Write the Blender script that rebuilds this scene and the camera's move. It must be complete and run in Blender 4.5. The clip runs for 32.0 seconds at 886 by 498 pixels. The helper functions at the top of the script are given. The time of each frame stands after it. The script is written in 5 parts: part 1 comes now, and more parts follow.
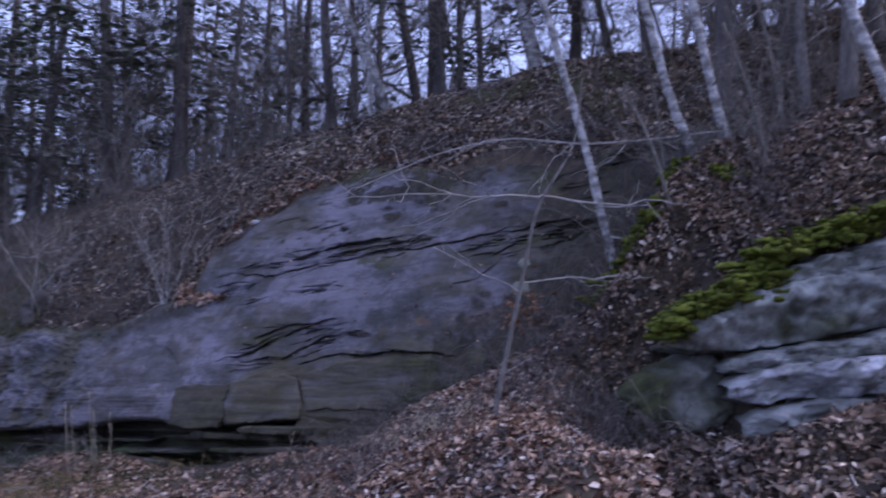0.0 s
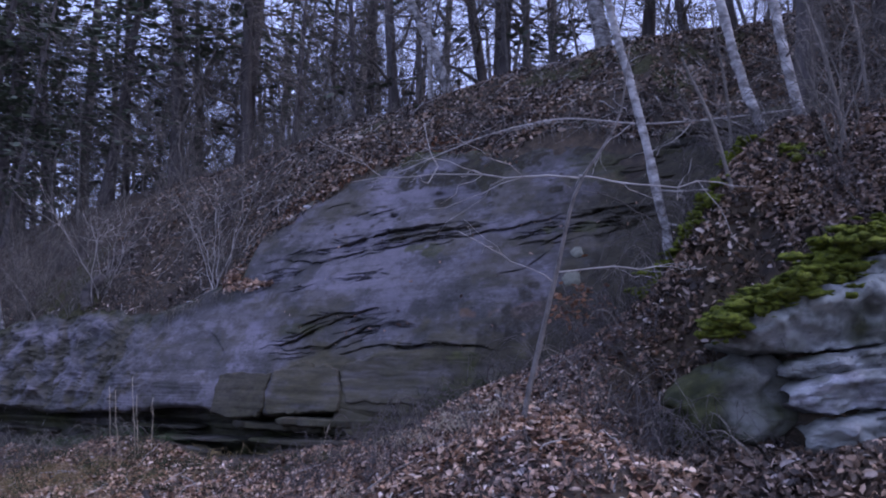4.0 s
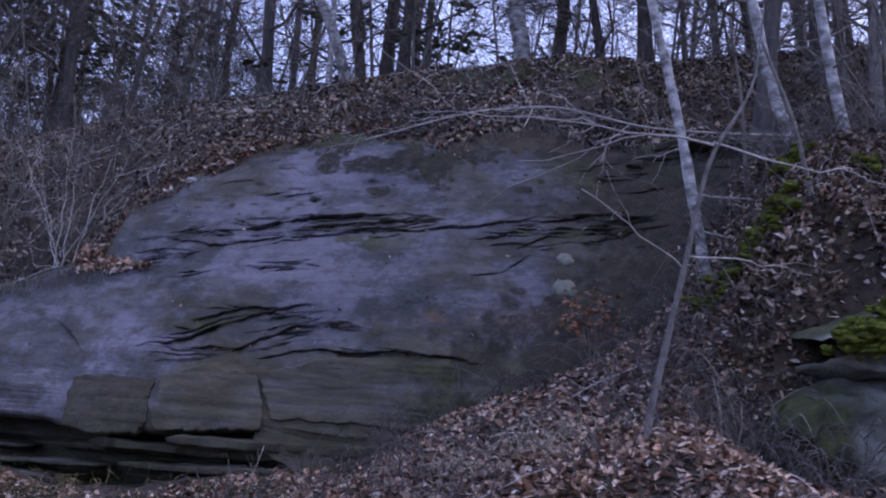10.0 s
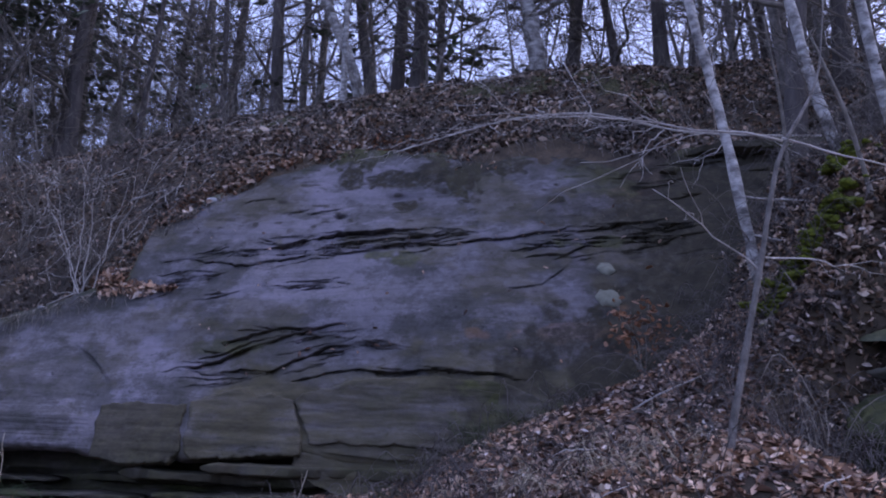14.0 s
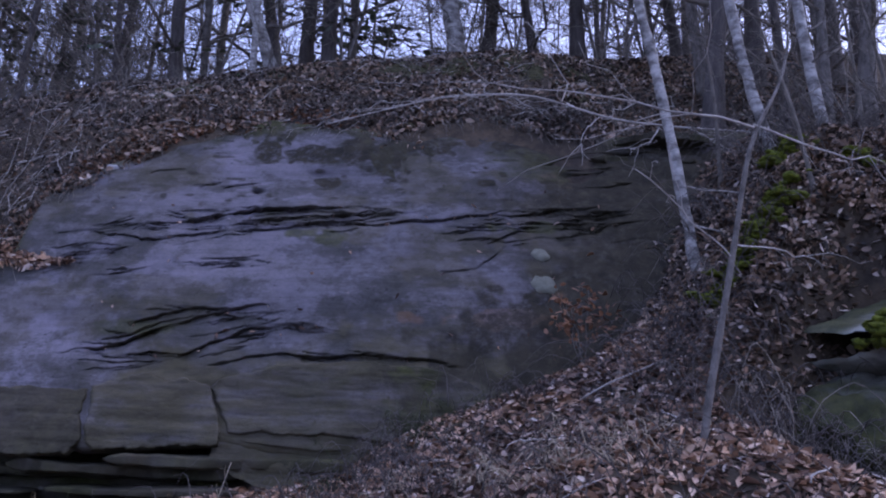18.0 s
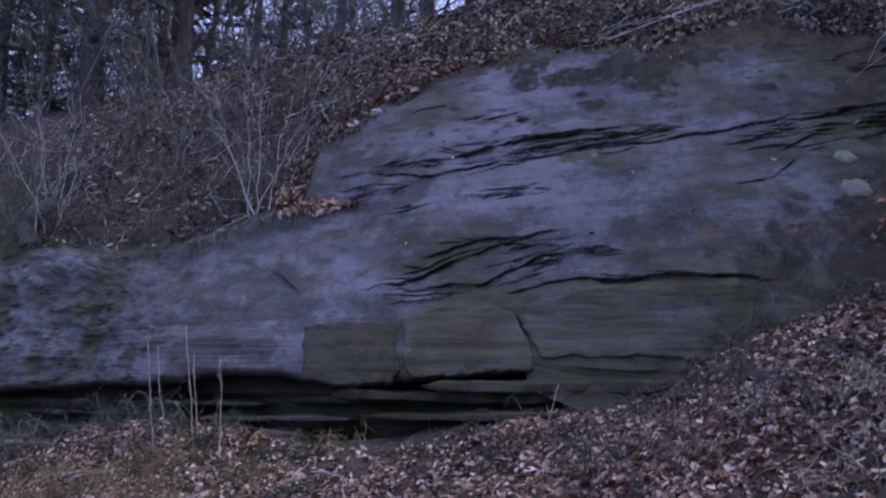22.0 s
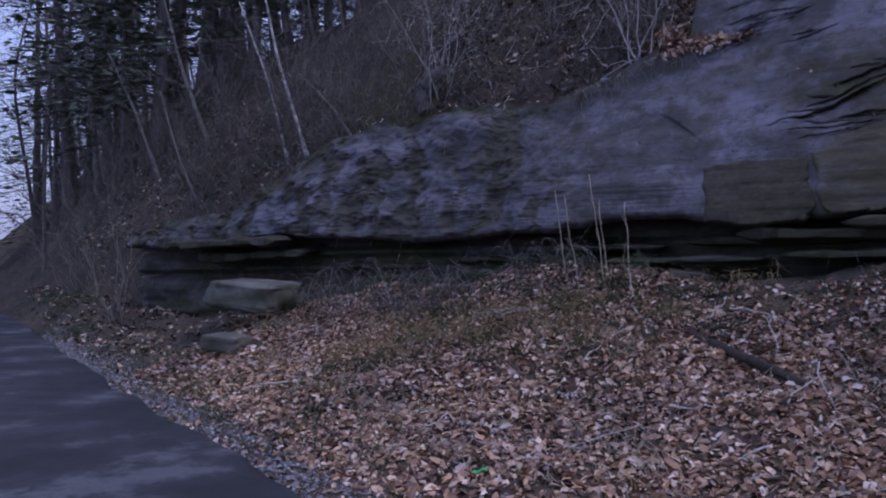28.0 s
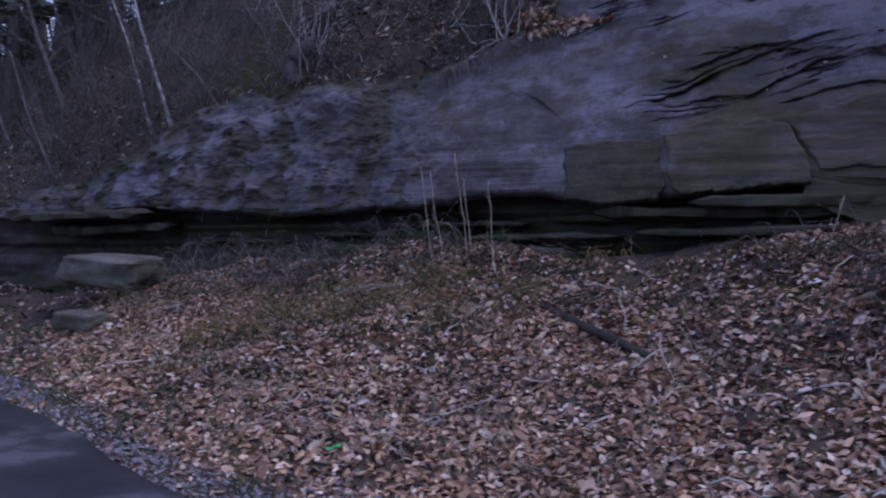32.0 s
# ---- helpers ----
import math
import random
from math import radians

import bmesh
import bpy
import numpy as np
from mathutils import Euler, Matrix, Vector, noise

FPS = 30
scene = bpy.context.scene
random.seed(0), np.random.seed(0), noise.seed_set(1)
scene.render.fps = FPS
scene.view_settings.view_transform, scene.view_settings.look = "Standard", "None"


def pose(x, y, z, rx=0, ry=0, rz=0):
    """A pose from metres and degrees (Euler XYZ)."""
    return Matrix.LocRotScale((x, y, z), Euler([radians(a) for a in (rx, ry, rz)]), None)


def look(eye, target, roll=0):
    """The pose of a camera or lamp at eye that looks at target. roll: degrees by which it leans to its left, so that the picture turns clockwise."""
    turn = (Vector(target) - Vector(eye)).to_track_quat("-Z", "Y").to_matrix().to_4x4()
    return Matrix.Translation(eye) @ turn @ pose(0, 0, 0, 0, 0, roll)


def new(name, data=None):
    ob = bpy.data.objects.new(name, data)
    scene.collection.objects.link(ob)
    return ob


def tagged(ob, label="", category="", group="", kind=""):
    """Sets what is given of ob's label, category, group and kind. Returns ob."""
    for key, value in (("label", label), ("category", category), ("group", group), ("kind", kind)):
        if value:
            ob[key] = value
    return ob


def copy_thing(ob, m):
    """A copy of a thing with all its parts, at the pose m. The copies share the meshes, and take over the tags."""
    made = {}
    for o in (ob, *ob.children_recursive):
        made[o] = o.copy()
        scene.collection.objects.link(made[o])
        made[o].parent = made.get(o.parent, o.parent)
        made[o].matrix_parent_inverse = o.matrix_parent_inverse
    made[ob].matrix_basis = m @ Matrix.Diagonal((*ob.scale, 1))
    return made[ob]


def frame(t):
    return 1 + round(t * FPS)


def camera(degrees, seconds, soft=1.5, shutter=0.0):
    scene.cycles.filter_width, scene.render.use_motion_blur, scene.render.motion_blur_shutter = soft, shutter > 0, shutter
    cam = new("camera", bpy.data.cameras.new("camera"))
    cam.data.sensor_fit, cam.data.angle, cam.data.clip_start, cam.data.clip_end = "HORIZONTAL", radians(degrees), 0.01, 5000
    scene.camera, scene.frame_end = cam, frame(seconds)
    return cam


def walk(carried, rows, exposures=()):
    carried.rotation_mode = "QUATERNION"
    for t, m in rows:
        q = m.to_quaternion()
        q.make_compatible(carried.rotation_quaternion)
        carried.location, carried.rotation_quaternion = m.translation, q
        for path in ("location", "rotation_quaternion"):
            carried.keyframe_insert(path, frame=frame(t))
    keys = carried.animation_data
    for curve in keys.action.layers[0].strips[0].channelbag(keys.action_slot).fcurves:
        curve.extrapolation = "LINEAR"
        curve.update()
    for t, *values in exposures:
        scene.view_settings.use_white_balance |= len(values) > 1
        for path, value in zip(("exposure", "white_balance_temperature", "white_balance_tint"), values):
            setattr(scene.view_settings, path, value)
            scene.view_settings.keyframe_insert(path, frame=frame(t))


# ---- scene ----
cam = camera(55.9, 32.0, soft=2.0, shutter=0.5)
EXPO = 0.0
PATH = [
    (0, (0.266, 0.308, 2.163), (0.111, 4.254, 2.804), -0.91),
    (0.5, (0.548, 0.491, 2.162), (0.008, 4.411, 2.751), -0.23),
    (1, (0.805, 0.888, 2.136), (0.252, 4.795, 2.79), 4.04),
    (1.5, (0.866, 1.188, 2.131), (0.402, 5.109, 2.773), 3.33),
    (2, (0.873, 1.198, 2.157), (0.403, 5.113, 2.833), 3.02),
    (2.5, (0.875, 1.131, 2.163), (0.373, 5.035, 2.876), 2.72),
    (3, (0.854, 1.054, 2.185), (0.39, 4.966, 2.878), 1.96),
    (3.5, (0.837, 0.971, 2.199), (0.298, 4.886, 2.82), 1.27),
    (5.5, (0.348, 1.501, 2.243), (-0.22, 5.419, 2.815), -0.10),
    (6, (0.127, 1.639, 2.217), (-0.372, 5.576, 2.719), 4.07),
    (6.5, (-0.244, 1.749, 2.145), (-0.587, 5.691, 2.731), 4.38),
    (7, (-0.621, 1.824, 2.037), (-0.897, 5.769, 2.635), -0.90),
    (7.5, (-0.81, 2.096, 1.953), (-0.937, 6.04, 2.609), 3.37),
    (8, (-1.028, 2.352, 1.887), (-1.013, 6.295, 2.559), 3.87),
    (8.5, (-1.227, 2.593, 1.852), (-0.998, 6.509, 2.637), 3.37),
    (9, (-1.4, 2.851, 1.834), (-1.028, 6.754, 2.625), 3.49),
    (9.5, (-1.678, 3.026, 1.799), (-1.024, 6.872, 2.68), 3.34),
    (10, (-1.929, 3.11, 1.783), (-1.315, 6.966, 2.654), 3.78),
    (10.5, (-2.055, 3.337, 1.775), (-1.253, 7.157, 2.65), 1.45),
    (11, (-2.026, 3.505, 1.746), (-1.098, 7.268, 2.734), 2.82),
    (11.5, (-2.129, 3.599, 1.731), (-1.123, 7.341, 2.724), 3.02),
    (12, (-2.225, 3.561, 1.739), (-1.286, 7.317, 2.744), 3.14),
    (12.5, (-2.293, 3.502, 1.741), (-1.425, 7.281, 2.723), 3.33),
    (13, (-2.316, 3.468, 1.748), (-1.49, 7.257, 2.727), 2.99),
    (13.5, (-2.313, 3.454, 1.755), (-1.601, 7.264, 2.741), 2.52),
    (14, (-2.322, 3.489, 1.752), (-1.698, 7.321, 2.718), 2.02),
    (14.5, (-2.378, 3.526, 1.746), (-1.731, 7.346, 2.741), 2.23),
    (16.5, (-2.981, 4.158, 1.675), (-2.15, 7.981, 2.509), 0.24),
    (17, (-2.887, 4.107, 1.662), (-1.745, 7.832, 2.571), 0.68),
    (17.5, (-2.777, 4.05, 1.712), (-1.575, 7.76, 2.599), 1.66),
    (18, (-2.802, 4.038, 1.749), (-1.609, 7.74, 2.682), 1.98),
    (18.5, (-2.839, 4.062, 1.76), (-1.673, 7.771, 2.701), 1.46),
    (19, (-2.901, 4.116, 1.744), (-1.776, 7.835, 2.696), 1.02),
    (19.5, (-2.956, 4.161, 1.731), (-1.895, 7.902, 2.666), 0.79),
    (20, (-2.968, 4.162, 1.738), (-1.99, 7.935, 2.636), 1.28),
    (20.5, (-3.013, 4.204, 1.709), (-2.057, 7.979, 2.625), 1.71),
    (21, (-3.292, 4.335, 1.654), (-2.441, 8.126, 2.603), 0.90),
    (21.5, (-3.715, 4.413, 1.618), (-3.21, 8.293, 2.449), 0.07),
    (22, (-3.912, 4.417, 1.621), (-3.525, 8.35, 2.24), 0.07),
    (22.5, (-3.993, 4.393, 1.607), (-3.642, 8.347, 2.105), -0.07),
    (23, (-4.058, 4.369, 1.566), (-3.789, 8.342, 1.942), 0.03),
    (23.5, (-4.087, 4.361, 1.517), (-3.876, 8.35, 1.739), 0.78),
    (24, (-4.101, 4.363, 1.504), (-3.893, 8.354, 1.67), 0.70),
    (24.5, (-4.107, 4.369, 1.516), (-3.973, 8.364, 1.658), 1.05),
    (25, (-4.138, 4.311, 1.547), (-4.312, 8.299, 1.808), 0.93),
    (25.5, (-4.167, 4.293, 1.559), (-4.549, 8.267, 1.812), 1.99),
    (26, (-4.213, 4.282, 1.554), (-4.712, 8.247, 1.732), 1.32),
    (26.5, (-4.366, 4.297, 1.551), (-5.432, 8.151, 1.639), 0.33),
    (28.5, (-4.532, 4.208, 1.539), (-5.713, 8.028, 1.454), -2.12),
    (29, (-4.422, 4.198, 1.543), (-5.362, 8.085, 1.43), -2.47),
    (29.5, (-4.346, 4.172, 1.551), (-5.122, 8.093, 1.417), -2.26),
    (30, (-4.407, 4.203, 1.56), (-5.183, 8.125, 1.413), -2.72),
    (30.5, (-4.499, 4.219, 1.563), (-5.334, 8.122, 1.294), -3.63),
    (31, (-4.511, 4.237, 1.563), (-5.32, 8.14, 1.232), -3.90),
    (31.5, (-4.479, 4.244, 1.565), (-5.237, 8.165, 1.333), -3.00),
    (32, (-4.372, 4.268, 1.553), (-5.012, 8.211, 1.359), -1.32),
]
walk(cam, [(t, look(eye, target, roll)) for t, eye, target, roll in PATH],
     [(0.0, EXPO, 5600, 30), (26.0, EXPO, 5600, 30), (28.5, EXPO - 0.58, 5600, 30), (32.0, EXPO - 0.56, 5600, 30)])

# ---- light: an open pale winter sky, veiled sun past the end of the ridge ----
SUN_EL, SUN_ROT = radians(55), radians(80)
world = bpy.data.worlds.new("sky")
scene.world = world
world.use_nodes = True
wn = world.node_tree
sky = wn.nodes.new("ShaderNodeTexSky")
sky.sky_type, sky.sun_disc, sky.sun_elevation, sky.sun_rotation = "NISHITA", False, SUN_EL, SUN_ROT
sky.air_density, sky.dust_density, sky.ozone_density = 1.0, 4.0, 3.0
wn.nodes["Background"].inputs["Strength"].default_value = 0.15
wn.links.new(sky.outputs[0], wn.nodes["Background"].inputs["Color"])
# the veil of thin cloud that evens out the sky
veil = wn.nodes.new("ShaderNodeBackground")
veil.inputs["Color"].default_value = (0.57, 0.635, 0.90, 1)
veil.inputs["Strength"].default_value = 0.75
both = wn.nodes.new("ShaderNodeAddShader")
wn.links.new(wn.nodes["Background"].outputs[0], both.inputs[0])
wn.links.new(veil.outputs[0], both.inputs[1])
wn.links.new(both.outputs[0], wn.nodes["World Output"].inputs["Surface"])
sun_data = bpy.data.lights.new("sun", "SUN")
sun_data.energy, sun_data.angle, sun_data.color = 0.6, radians(40), (1.0, 0.95, 0.9)
sun = new("sun", sun_data)
aim = Vector((math.sin(SUN_ROT) * math.cos(SUN_EL), math.cos(SUN_ROT) * math.cos(SUN_EL), math.sin(SUN_EL)))
sun.matrix_world = look(aim * 100, (0, 0, 0))


# ---- numbers and noise ----
rng = np.random.default_rng(7)


def lerp(x, *pairs):
    return np.interp(x, [p[0] for p in pairs], [p[1] for p in pairs])


def hash3(i, j, k):
    n = (i * 374761393 + j * 668265263 + k * 1274126177) & 0x7FFFFFFF
    n = ((n ^ (n >> 13)) * 1103515245) & 0x7FFFFFFF
    return ((n ^ (n >> 16)) & 0xFFFF) / 65535.0


def vnoise(x, y, z=0.0):
    """Value noise from -1 to 1 on arrays."""
    x, y, z = np.broadcast_arrays(np.asarray(x, float), np.asarray(y, float), np.asarray(z, float))
    i, j, k = (np.floor(a).astype(np.int64) for a in (x, y, z))
    fx, fy, fz = x - i, y - j, z - k
    fx, fy, fz = (a * a * (3 - 2 * a) for a in (fx, fy, fz))
    total = 0
    for a in (0, 1):
        for b in (0, 1):
            for c in (0, 1):
                w = (fx if a else 1 - fx) * (fy if b else 1 - fy) * (fz if c else 1 - fz)
                total = total + w * hash3(i + a, j + b, k + c)
    return total * 2 - 1


def fbm(x, y, z=0.0, octaves=4, gain=0.5):
    total, amp = 0, 1.0
    for o in range(octaves):
        total = total + amp * vnoise(x * 2 ** o + 17 * o, y * 2 ** o + 5 * o, z * 2 ** o)
        amp *= gain
    return total


# ---- plan of the place ----
def face_y(x, z):
    """The plane of the leaning rock face, slightly bowed."""
    return 10.1 - 0.42 * x + 0.65 * z + 0.05 * (z - 3.2) ** 2


def z_top(x):
    return lerp(x, (-16, 1.6), (-13.7, 1.85), (-12, 2.05), (-11.4, 2.25), (-10.35, 2.92), (-9.15, 3.19), (-7.8, 3.2), (-6.8, 3.16), (-5.95, 3.24), (-5.1, 3.52),
                (-4.62, 3.68), (-4.45, 4.55), (-4.2, 4.78), (-3.8, 5.02), (-3.1, 5.53), (-2.4, 5.82), (-1.65, 5.97), (-1.0, 5.9), (-0.27, 5.77), (0.5, 6.1), (1.2, 6.2), (1.7, 5.8), (2.3, 5.72), (3.2, 5.8), (5, 6.2), (9, 7.5))


def z_lip(x):
    return lerp(x, (-16, 1.5), (-14.4, 1.56), (-13.3, 1.42), (-11, 1.68), (-10.1, 1.58), (-8.4, 1.5), (-7.3, 1.48), (-6.5, 1.55), (-5.3, 1.64), (-4.6, 1.63), (-3.5, 1.6), (-2.3, 1.68), (-1.4, 1.6), (0, 1.7), (6, 1.9))


def z_leaf(x):
    return lerp(x, (-40, 0.6), (-16, 0.5), (-12.6, 0.4), (-10.6, 0.5), (-9.3, 0.8), (-8.0, 0.92), (-6.7, 1.18), (-5.9, 1.26), (-5.3, 1.2), (-4.6, 1.07), (-3.5, 1.0), (-2.5, 1.18),
                (-1.65, 1.38), (-1.1, 1.6), (-0.75, 1.8), (-0.15, 2.05), (0.45, 2.3), (1.08, 2.63), (1.65, 2.96), (2.0, 3.35), (2.5, 4.2), (3.2, 5.2), (5, 5.9), (9, 7.0), (30, 9.0))


def y_road(x):
    return lerp(x, (-90, 110), (-40, 41), (-25.4, 24.6), (-16.3, 16.6), (-13.2, 13.9), (-10.5, 11.6), (-8, 9.6), (-6.7, 8.5), (0, 4.3), (10, -2), (40, -21), (90, -52))


def z_road(x):
    return 0.09 * np.log1p(np.exp((x + 3.0) * 1.2)) / 1.2


def y_ridge(x):
    return lerp(x, (-60, 60), (-25, 33), (-14, 25), (-8, 21.5), (-1.4, 18.6), (2, 17.9), (6, 17.0), (30, 10))


def z_ridge(x):
    return lerp(x, (-60, 6), (-25, 6.5), (-14, 7), (-8, 7.3), (-5, 7.8), (-1.4, 8.2), (1.7, 8.7), (3, 8.85), (6, 9.1), (8, 9.3), (30, 11))


def ground(x, y):
    """Height of the forest floor and the road."""
    x, y = np.broadcast_arrays(np.asarray(x, float), np.asarray(y, float))
    zr, zl, zt = z_road(x), z_leaf(x), z_top(x)
    ye, yb = y_road(x), face_y(x, zl)
    yt = face_y(x, zt) - 0.02
    yb = np.maximum(yb, ye + 0.8)
    yt = np.maximum(yt, yb + 1.5)
    p = lerp(x, (-12, 1.6), (-8, 1.8), (-5, 2.0), (-3, 2.0), (-1.5, 1.2), (0, 0.62), (2, 0.5), (4, 0.6))
    f = np.clip((y - ye) / (yb - ye), 0, 1)
    cut = lerp(f, (0, 0), (0.25, 0.10), (0.42, 0.45), (0.56, 0.74), (0.8, 0.92), (1, 1))
    steep = lerp(f, (0, 0), (0.35, 0.10), (0.56, 0.32), (0.68, 0.62), (0.8, 0.90), (1, 1))
    side = lerp(x, (0.5, 0), (2.1, 1))
    cut = cut * (1 - side) + steep * side
    w = lerp(x, (-2.6, 0), (-0.4, 1))
    z = zr + (zl - zr) * (f ** p * (1 - w) + cut * w)
    z = z + 0.42 * np.exp(-((x - 2.3) ** 2 + (y - 10.1) ** 2) / 0.8)
    back = lerp(x, (-2.5, 1.1), (-1.0, 0.3), (2.0, 0.05))
    g = np.clip((y - yb - back) / (yt - yb - back), 0, 1)
    z = np.where(y > yb, zl + (zt - zl) * g, z)
    yg = y_ridge(x)
    h = np.clip((y - yt) / (yg - yt), 0, 1)
    z = np.where(y > yt, zt + (z_ridge(x) - zt) * np.sin(h * np.pi / 2), z)
    z = z - 0.06 * np.clip(y - yg, 0, 60)
    hollow = np.clip((x - 0.95) / 0.6, 0, 1) * np.clip((lerp(x, (2.65, 9.75), (2.95, 9.2)) - y) / 0.4, 0, 1) * np.clip((y - 7.5) / 0.8, 0, 1)
    z = z + (np.minimum(z, np.maximum(zr, 1.42 + 0.2 * (y - 8.1))) - z) * hollow
    bump = 0.10 * fbm(x * 0.7, y * 0.7, 3.1, 3) + 0.035 * fbm(x * 3, y * 3, 1.7, 2)
    soft = np.clip((y - ye) / 1.2, 0, 1)
    return z + bump * soft - 0.25 * np.clip((ye - 6.4 - y) / 3, 0, 1)


# ---- mesh helpers ----
class Soup:
    """Gathers vertices and faces of one mesh."""

    def __init__(self):
        self.v, self.f, self.n = [], [], 0

    def add(self, verts, faces):
        verts = np.asarray(verts, float).reshape(-1, 3)
        self.v.append(verts)
        for block in (faces if isinstance(faces, list) else [faces]):
            self.f.append(np.asarray(block, int) + self.n)
        self.n += len(verts)

    def mesh(self, name, smooth=True):
        me = bpy.data.meshes.new(name)
        v = np.concatenate(self.v)
        me.vertices.add(len(v))
        me.vertices.foreach_set("co", v.astype(np.float32).ravel())
        loops = np.concatenate([b.ravel() for b in self.f])
        sizes = np.concatenate([np.full(len(b), b.shape[1]) for b in self.f])
        me.loops.add(len(loops))
        me.loops.foreach_set("vertex_index", loops.astype(np.int32))
        me.polygons.add(len(sizes))
        me.polygons.foreach_set("loop_start", np.concatenate([[0], np.cumsum(sizes)[:-1]]).astype(np.int32))
        me.polygons.foreach_set("use_smooth", np.full(len(sizes), smooth))
        me.update(calc_edges=True)
        me.validate()
        return me


def part(name, data, material, parent=None, label=""):
    """One mesh object, of a Soup or a mesh, under a thing or a part."""
    me = data.mesh(name) if isinstance(data, Soup) else data
    if material is not None and not me.materials:
        me.materials.append(material)
    ob = new(name, me)
    ob.parent = parent
    return tagged(ob, label)


def thing(name, at, label, category, group="", kind=""):
    ob = new(name)
    ob.empty_display_size = 0.1
    ob.location = at
    return tagged(ob, label, category, group, kind)


def grid_faces(ni, nj):
    i, j = np.meshgrid(np.arange(ni - 1), np.arange(nj - 1), indexing="ij")
    a = i * nj + j
    return np.stack([a, a + nj, a + nj + 1, a + 1], -1).reshape(-1, 4)


def tube(soup, pts, radii, n=6):
    """A tapered tube along points, closed at both ends."""
    pts = np.asarray(pts, float)
    radii = np.broadcast_to(np.asarray(radii, float), len(pts))
    tan = np.gradient(pts, axis=0)
    tan /= np.linalg.norm(tan, axis=1)[:, None] + 1e-9
    ref = np.where(np.abs(tan[:, 2:3]) > 0.8, [[1.0, 0.0, 0.0]], [[0.0, 0.0, 1.0]])
    a = np.cross(tan, ref)
    a /= np.linalg.norm(a, axis=1)[:, None] + 1e-9
    b = np.cross(tan, a)
    ang = np.arange(n) * 2 * np.pi / n
    ring = pts[:, None] + radii[:, None, None] * (np.cos(ang)[None, :, None] * a[:, None] + np.sin(ang)[None, :, None] * b[:, None])
    m = len(pts)
    i, j = np.meshgrid(np.arange(m - 1), np.arange(n), indexing="ij")
    q = np.stack([i * n + j, i * n + (j + 1) % n, (i + 1) * n + (j + 1) % n, (i + 1) * n + j], -1).reshape(-1, 4)
    soup.add(ring.reshape(-1, 3), [q, np.arange(n)[None, ::-1], np.arange(n)[None] + (m - 1) * n])


def wander(start, end, bend, steps, seed):
    """A slightly crooked line from start to end."""
    r = np.random.default_rng(seed)
    t = np.linspace(0, 1, steps)[:, None]
    start, end = np.asarray(start, float), np.asarray(end, float)
    line = start + (end - start) * t
    k = np.cumsum(r.normal(size=(steps, 3)), 0)
    k -= k[0] + (k[-1] - k[0]) * t
    return line + bend * k / max(1, steps ** 0.5)


# ---- materials ----
def material(name, build):
    m = bpy.data.materials.new(name)
    m.use_nodes = True
    nt = m.node_tree
    bsdf = nt.nodes["Principled BSDF"]
    build(nt, bsdf)
    return m


def node(nt, kind, **kw):
    n = nt.nodes.new(kind)
    for k, v in kw.items():
        n.inputs[k].default_value = v
    return n


def noise_tex(nt, scale, detail=6.0, rough=0.6, stretch=None, coord=None):
    if coord is None:
        coord = nt.nodes.new("ShaderNodeTexCoord").outputs["Object"]
    if stretch:
        mp = nt.nodes.new("ShaderNodeMapping")
        mp.inputs["Scale"].default_value = stretch
        nt.links.new(coord, mp.inputs["Vector"])
        coord = mp.outputs[0]
    n = node(nt, "ShaderNodeTexNoise", Scale=scale, Detail=detail, Roughness=rough)
    nt.links.new(coord, n.inputs["Vector"])
    return n.outputs["Fac"]


def ramp(nt, fac, *stops):
    r = nt.nodes.new("ShaderNodeValToRGB")
    els = r.color_ramp.elements
    while len(els) < len(stops):
        els.new(0.5)
    for e, (p, c) in zip(els, stops):
        e.position = p
        e.color = (*c, 1) if len(c) == 3 else c
    nt.links.new(fac, r.inputs[0])
    return r.outputs[0]


def mix(nt, fac, a, b, blend="MIX"):
    m = nt.nodes.new("ShaderNodeMix")
    m.data_type, m.blend_type = "RGBA", blend
    for sock, val in ((m.inputs[0], fac), (m.inputs[6], a), (m.inputs[7], b)):
        if isinstance(val, (int, float)):
            sock.default_value = val
        elif isinstance(val, tuple):
            sock.default_value = (*val, 1)
        else:
            nt.links.new(val, sock)
    return m.outputs[2]


def bump(nt, bsdf, height, strength, distance):
    b = node(nt, "ShaderNodeBump", Strength=strength, Distance=distance)
    nt.links.new(height, b.inputs["Height"])
    nt.links.new(b.outputs[0], bsdf.inputs["Normal"])


def attr(nt, name):
    a = nt.nodes.new("ShaderNodeAttribute")
    a.attribute_name = name
    return a.outputs["Fac"]


def rnd(nt, island=False):
    if island:
        return nt.nodes.new("ShaderNodeNewGeometry").outputs["Random Per Island"]
    return nt.nodes.new("ShaderNodeObjectInfo").outputs["Random"]


